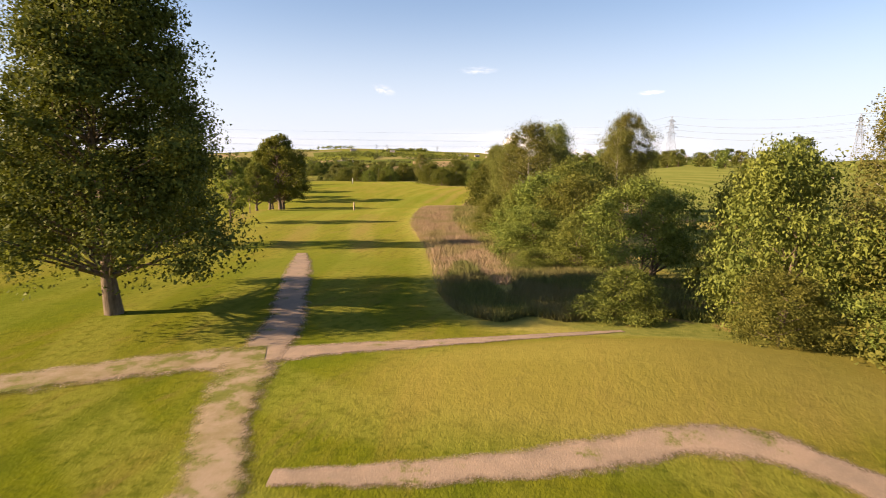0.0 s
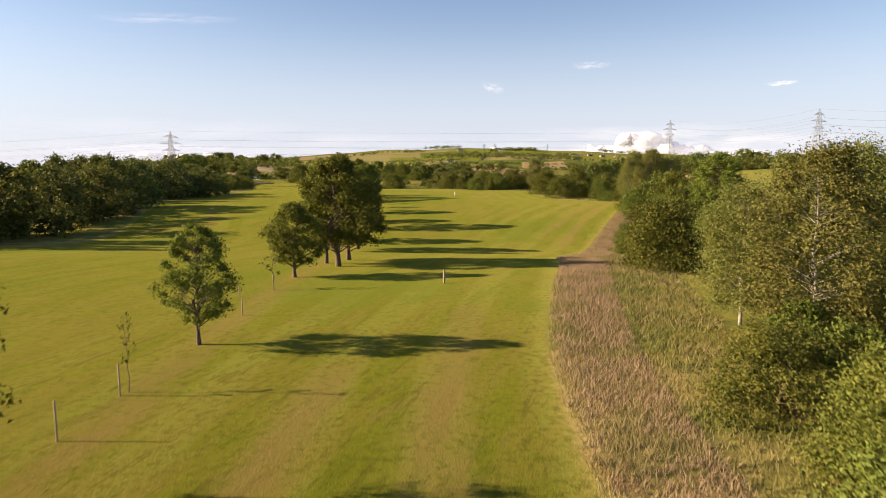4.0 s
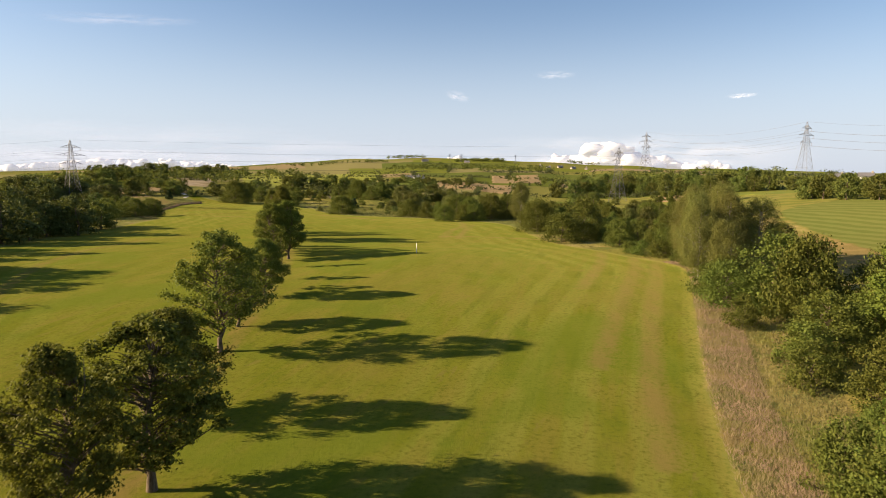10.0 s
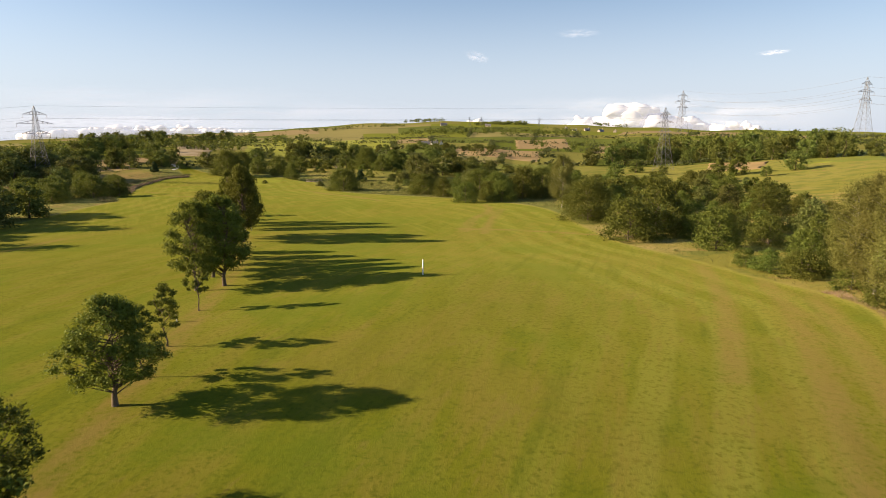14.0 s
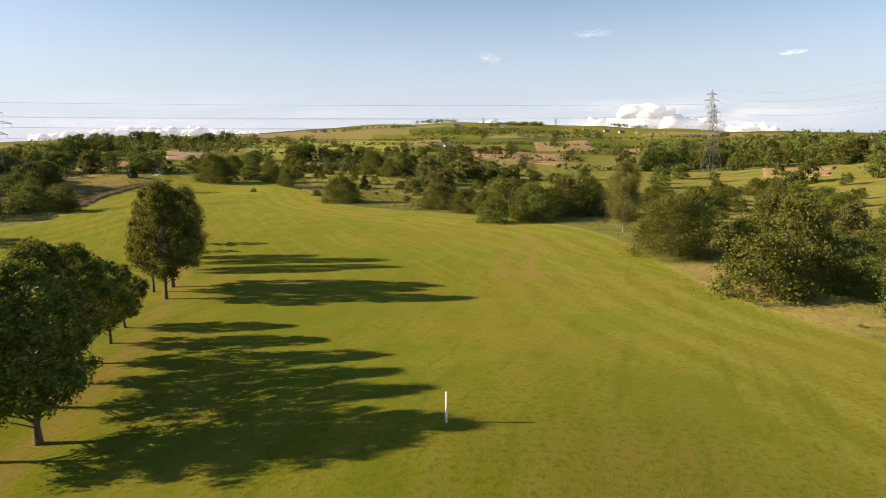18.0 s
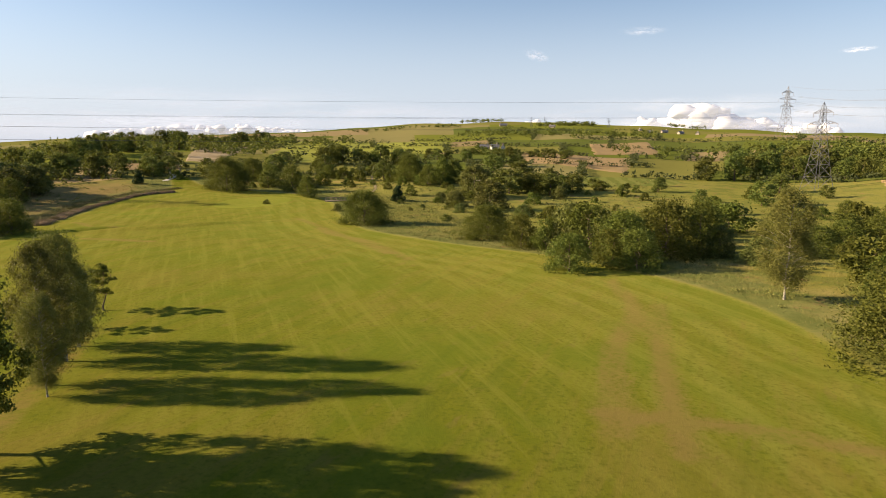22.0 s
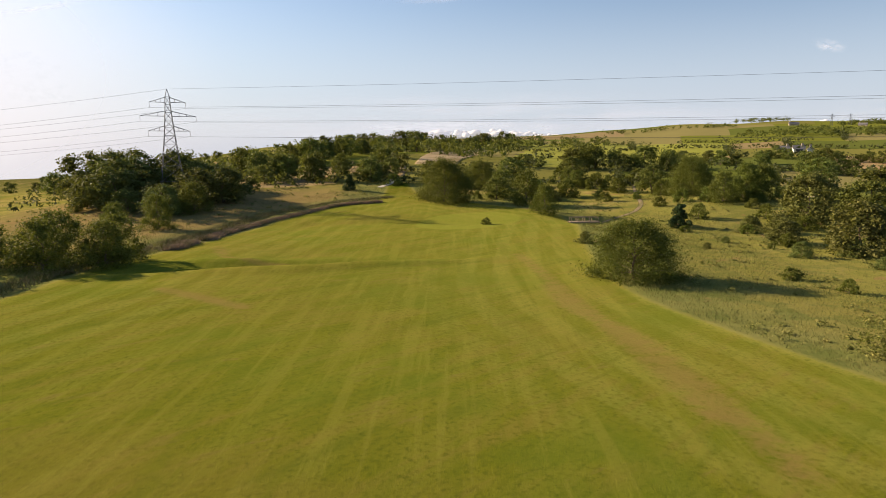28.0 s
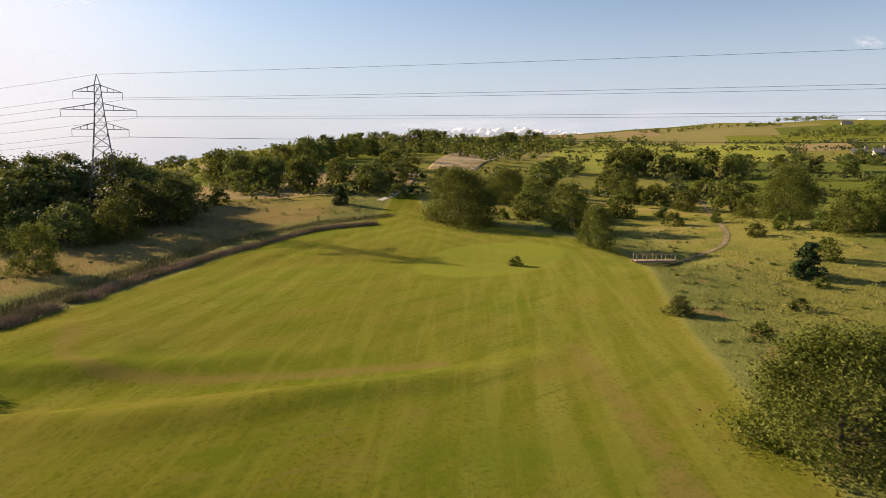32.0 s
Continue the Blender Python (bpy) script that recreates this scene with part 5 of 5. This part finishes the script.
def long_grass(name, xs, ys, tall, width, material, seed, label):
    """Blades as bent slips: four to a tuft."""
    g = np.random.default_rng(seed)
    n = len(xs)
    z = height(xs, ys)
    t = g.random(n) * 6.283
    h = tall * (0.5 + 0.8 * g.random(n))
    lean = 0.6 * h
    ux, uy = np.cos(t), np.sin(t)
    v = np.empty((n, 3, 3))
    v[:, 0] = np.stack([xs - ux * width, ys - uy * width, z - 0.05], -1)
    v[:, 1] = np.stack([xs + ux * width, ys + uy * width, z - 0.05], -1)
    v[:, 2] = np.stack([xs + g.normal(size=n) * lean, ys + g.normal(size=n) * lean, z + h], -1)
    me = bpy.data.meshes.new(name)
    me.vertices.add(n * 3)
    me.vertices.foreach_set("co", v.reshape(-1).astype(np.float32))
    me.loops.add(n * 3)
    me.loops.foreach_set("vertex_index", np.arange(n * 3, dtype=np.int32))
    me.polygons.add(n)
    me.polygons.foreach_set("loop_start", np.arange(0, n * 3, 3, dtype=np.int32))
    me.materials.append(material)
    me.update(calc_edges=True)
    return tagged(new(name, me), label, "grass", kind="stuff")


def outside(n, x0, x1, y0, y1, near, far, seed):
    """Random places in a box, from near to far metres outside the mown grass."""
    g = np.random.default_rng(seed)
    x, y = x0 + (x1 - x0) * g.random(n), y0 + (y1 - y0) * g.random(n)
    d = -signed_distance(x, y, MOWN_LINE)
    ok = (d > near + 0.5 * g.normal(size=n) ** 2) & (d < far)
    return x[ok], y[ok]


long_grass("tall_dry_grass", *outside(560000, -6, 14, 33, 205, 0.1, 4.6, 1), 0.30, 0.015, HAYGRASS, 1, "tall pinkish dry grass beside the fairway")
long_grass("rank_grass", *outside(280000, -200, 40, 200, 455, 0.4, 40, 2), 0.30, 0.026, GREENGRASS, 2, "long green and straw-coloured rough grass")
long_grass("rank_verge", *outside(220000, -4, 22, 36, 205, 4.0, 10, 6), 0.32, 0.026, VERGE, 6, "rank green and brown grass under the bushes")
wx, wy = outside(260000, -2, 14, 22.5, 50, 0.1, 12, 5)
keep_ = ((wy < 35 + 5 * np.sin(wx * 1.7)) | (wx > 4.2)) & (wy > 25.6 + 0.5 * np.sin(wx * 2.3))
long_grass("rank_weeds", wx[keep_], wy[keep_], 0.36, 0.03, WEEDS, 5, "dark green nettles and weeds beside the path")
long_grass("rank_grass_near", *outside(170000, -120, -10, 290, 420, 0.3, 28, 12), 0.30, 0.022, GREENGRASS, 12, "long green rough grass beside the last green")
tx, ty = [], []
for line in TUFTS:
    for p in line:
        n = int(620 * (0.35 + 1.1 * abs(noise.noise((p.x * 0.35, p.y * 0.35, 1.0)) + 0.25)))
        tx.append(p.x + g.normal(size=n) * 0.45)
        ty.append(p.y + g.normal(size=n) * 0.8)
long_grass("ditch_grass", np.concatenate(tx), np.concatenate(ty), 0.65, 0.05, HAYGRASS, 3, "clumps of tall dry brown grass along the ditch")
dx_, dy_ = [np.array(v) for v in zip(*[(p.x + g.normal() * 1.0, p.y + g.normal() * 1.0) for p in DITCH for _ in range(160)])]
long_grass("ditch_bank_grass", dx_, dy_, 0.55, 0.05, VERGE, 13, "short rough grass on the banks of the ditch")


tussock_spots = []
g = np.random.default_rng(55)
for box_, n in (((-130, -10, 328, 490), 1500), ((-240, -135, 290, 440), 700), ((-60, 40, 215, 345), 450)):
    bx, by = box_[0] + (box_[1] - box_[0]) * g.random(n), box_[2] + (box_[3] - box_[2]) * g.random(n)
    d_ = -signed_distance(bx, by, MOWN_LINE)
    for x, y, d in zip(bx, by, d_):
        if d > 2.0 and noise.noise((x * 0.06, y * 0.06, 3.0)) > -0.15:
            r = 0.4 + 1.8 * g.random() ** 3
            tussock_spots.append((x, y, floor_z(x, y) + r * 0.25, r))
spots = np.array(tussock_spots)
LEAF_TUSSOCK = leaf_material("leaves_tussock", (0.115, 0.130, 0.034), (0.26, 0.25, 0.080), (0.29, 0.22, 0.085))
tagged(new("rough_tussocks", leaves_mesh("rough_tussocks", spots[:, :3], np.stack([spots[:, 3], spots[:, 3], spots[:, 3] * 0.5], -1), len(spots) * 70, 0.085, g, LEAF_TUSSOCK)), "low tussocks and scrub over the rough ground", "tussocks", kind="stuff")
SAND = gravel_material("sand", (0.62, 0.53, 0.40), (0.50, 0.42, 0.31))
strip("bunker", [(-82, 468), (-79, 470), (-76, 471)], [1.2, 3.4, 1.6], SAND, "pale sand bunker beside the far green", 0.10, 8)
strip("bunker_east", [(91, 160), (93.5, 161), (96, 162)], [1.0, 2.2, 1.0], SAND, "pale sand bunker on the east fairway", 0.10, 9)


# ---- clouds ----
CLOUD = Mat("cloud_white", 1.0, 0.0)
CLOUD.color((0.52, 0.52, 0.54))
# faint glow stands in for sunlight scattered inside the cloud
CLOUD.b.inputs["Emission Color"].default_value = (0.93, 0.90, 0.92, 1.0)
CLOUD.b.inputs["Emission Strength"].default_value = 0.13


def cloud(name, d, az0, az1, lump, top, seed, label, n=70):
    """A bank of heaped cloud low over the horizon: many lumps joined."""
    g = np.random.default_rng(seed)
    bm = bmesh.new()
    for _ in range(n):
        q = g.random()
        az = az0 + (az1 - az0) * q
        env = top * (0.35 + 0.65 * abs(math.sin(3.1 * q + seed))) * (0.25 + 0.75 * math.sin(math.pi * min(0.98, max(0.02, q))))
        r = lump * (0.35 + 0.65 * g.random())
        x, y = hub_place(d + 120 * g.random(), az)
        m = Matrix.Translation((x, y, 60 + max(0.0, env - r) * g.random() ** 0.7)) @ Matrix.Diagonal((r * 1.35, r * 0.9, r * 0.8, 1))
        bmesh.ops.create_icosphere(bm, subdivisions=2, radius=1.0, matrix=m)
    for v in bm.verts:
        v.co += noise.noise_vector(v.co * 0.018) * lump * 0.35 + noise.noise_vector(v.co * 0.06) * lump * 0.12
    for f in bm.faces:
        f.smooth = True
    me = bpy.data.meshes.new(name)
    bm.to_mesh(me)
    bm.free()
    me.materials.append(CLOUD.m)
    return tagged(new(name, me), label, "cloud", "clouds low over the hills", kind="structure")


cloud("cloud_1", 4050, -11.5, -2.0, 62, 290, 1, "heaped white summer cloud above the ridge")
cloud("cloud_2", 4150, -18.0, -8.0, 45, 185, 2, "low white cloud bank above the ridge")
cloud("cloud_3", 4100, 3.0, 9.0, 30, 130, 4, "small white cloud above the ridge", 40)
cloud("cloud_4", 4100, 12.0, 42.0, 34, 112, 5, "long low white cloud bank over the horizon", 300)


# ---- thin high cloud, and a veil of sun glare ----
def wisp_material(name, fade):
    a = Mat(name, 1.0, 0.0)
    a.color((0.66, 0.66, 0.68))
    # own glow in place of light scattered through the veil
    a.b.inputs["Emission Color"].default_value = (0.97, 0.91, 0.93, 1.0)
    a.b.inputs["Emission Strength"].default_value = 0.34
    p = a.obj()
    px, py, pz = a.xyz(p)
    r = a.math("SQRT", a.math("ADD", a.math("MULTIPLY", px, px), a.math("MULTIPLY", pz, pz)))
    n = a.noise(a.scaled(p, (1.0, 1.0, 0.7)), 2.2, 6.0, 0.65)
    body_ = a.math("MULTIPLY", a.math("SUBTRACT", 1.0, a.step(r, 0.1, 1.0)), a.step(n, 0.36, 0.68) if fade < 0.85 else a.step(n, 0.1, 0.5))
    a.put(a.math("MULTIPLY", body_, fade), a.b.inputs["Alpha"])
    return a.m


def wisp(name, az, el, long_, thick, slope, fade, label):
    """A thin veil of cloud or painted glare, far off; long and thick in degrees."""
    n, verts, faces = 12, [], []
    for i in range(n + 1):
        for k in range(n + 1):
            u, v = -1 + 2 * k / n, -1 + 2 * i / n
            verts.append((u, 0.06 * math.sin(3 * u + 2 * v), v))
    for i in range(n):
        for k in range(n):
            q = i * (n + 1) + k
            faces.append((q, q + 1, q + n + 2, q + n + 1))
    ob = tagged(new(name, mesh_from(name, verts, faces, wisp_material(name, fade), True)), label, "cloud", "clouds low over the hills", kind="structure")
    d = 3900
    x, y = hub_place(d, az)
    ob.matrix_basis = Matrix.Translation((x, y, 18 + d * math.tan(radians(el)))) @ Matrix.Rotation(radians(az), 4, "Z") @ Matrix.Rotation(radians(slope), 4, "Y") @ Matrix.Diagonal((d * radians(long_) / 2, 40, d * radians(thick) / 2, 1))


wisp("cloud_5", 5.4, 7.4, 2.6, 1.1, 18, 0.6, "small thin wisp of white cloud")
wisp("cloud_6", -18.7, 6.8, 2.8, 0.5, -3, 0.55, "small thin wisp of white cloud")
wisp("cloud_7", -3.3, 9.1, 4.4, 0.9, 0, 0.3, "faint thin wisp of white cloud")
wisp("cloud_8", 66.0, 9.9, 7.0, 0.55, -15, 0.8, "white streak of a fading contrail")
# no cloud: an added glowing sheet that paints the sun's glare on the sky
wisp("cloud_12", 84.0, 6.0, 74.0, 34.0, 0, 0.9, "glowing veil added to whiten the sky near the low sun")
wisp("cloud_10", 33.0, 2.3, 66.0, 5.8, 0, 0.55, "long soft bank of pinkish white cloud")
wisp("cloud_11", -8.0, 2.0, 40.0, 4.6, 0, 0.4, "soft low cloud along the horizon")
wisp("cloud_9", 34.0, 12.4, 15.0, 1.2, -4, 0.35, "long faint veil of grey cloud")


for ob, used in STOCK.values():
    if not used:
        for q in list(ob.children) + [ob]:
            bpy.data.objects.remove(q)
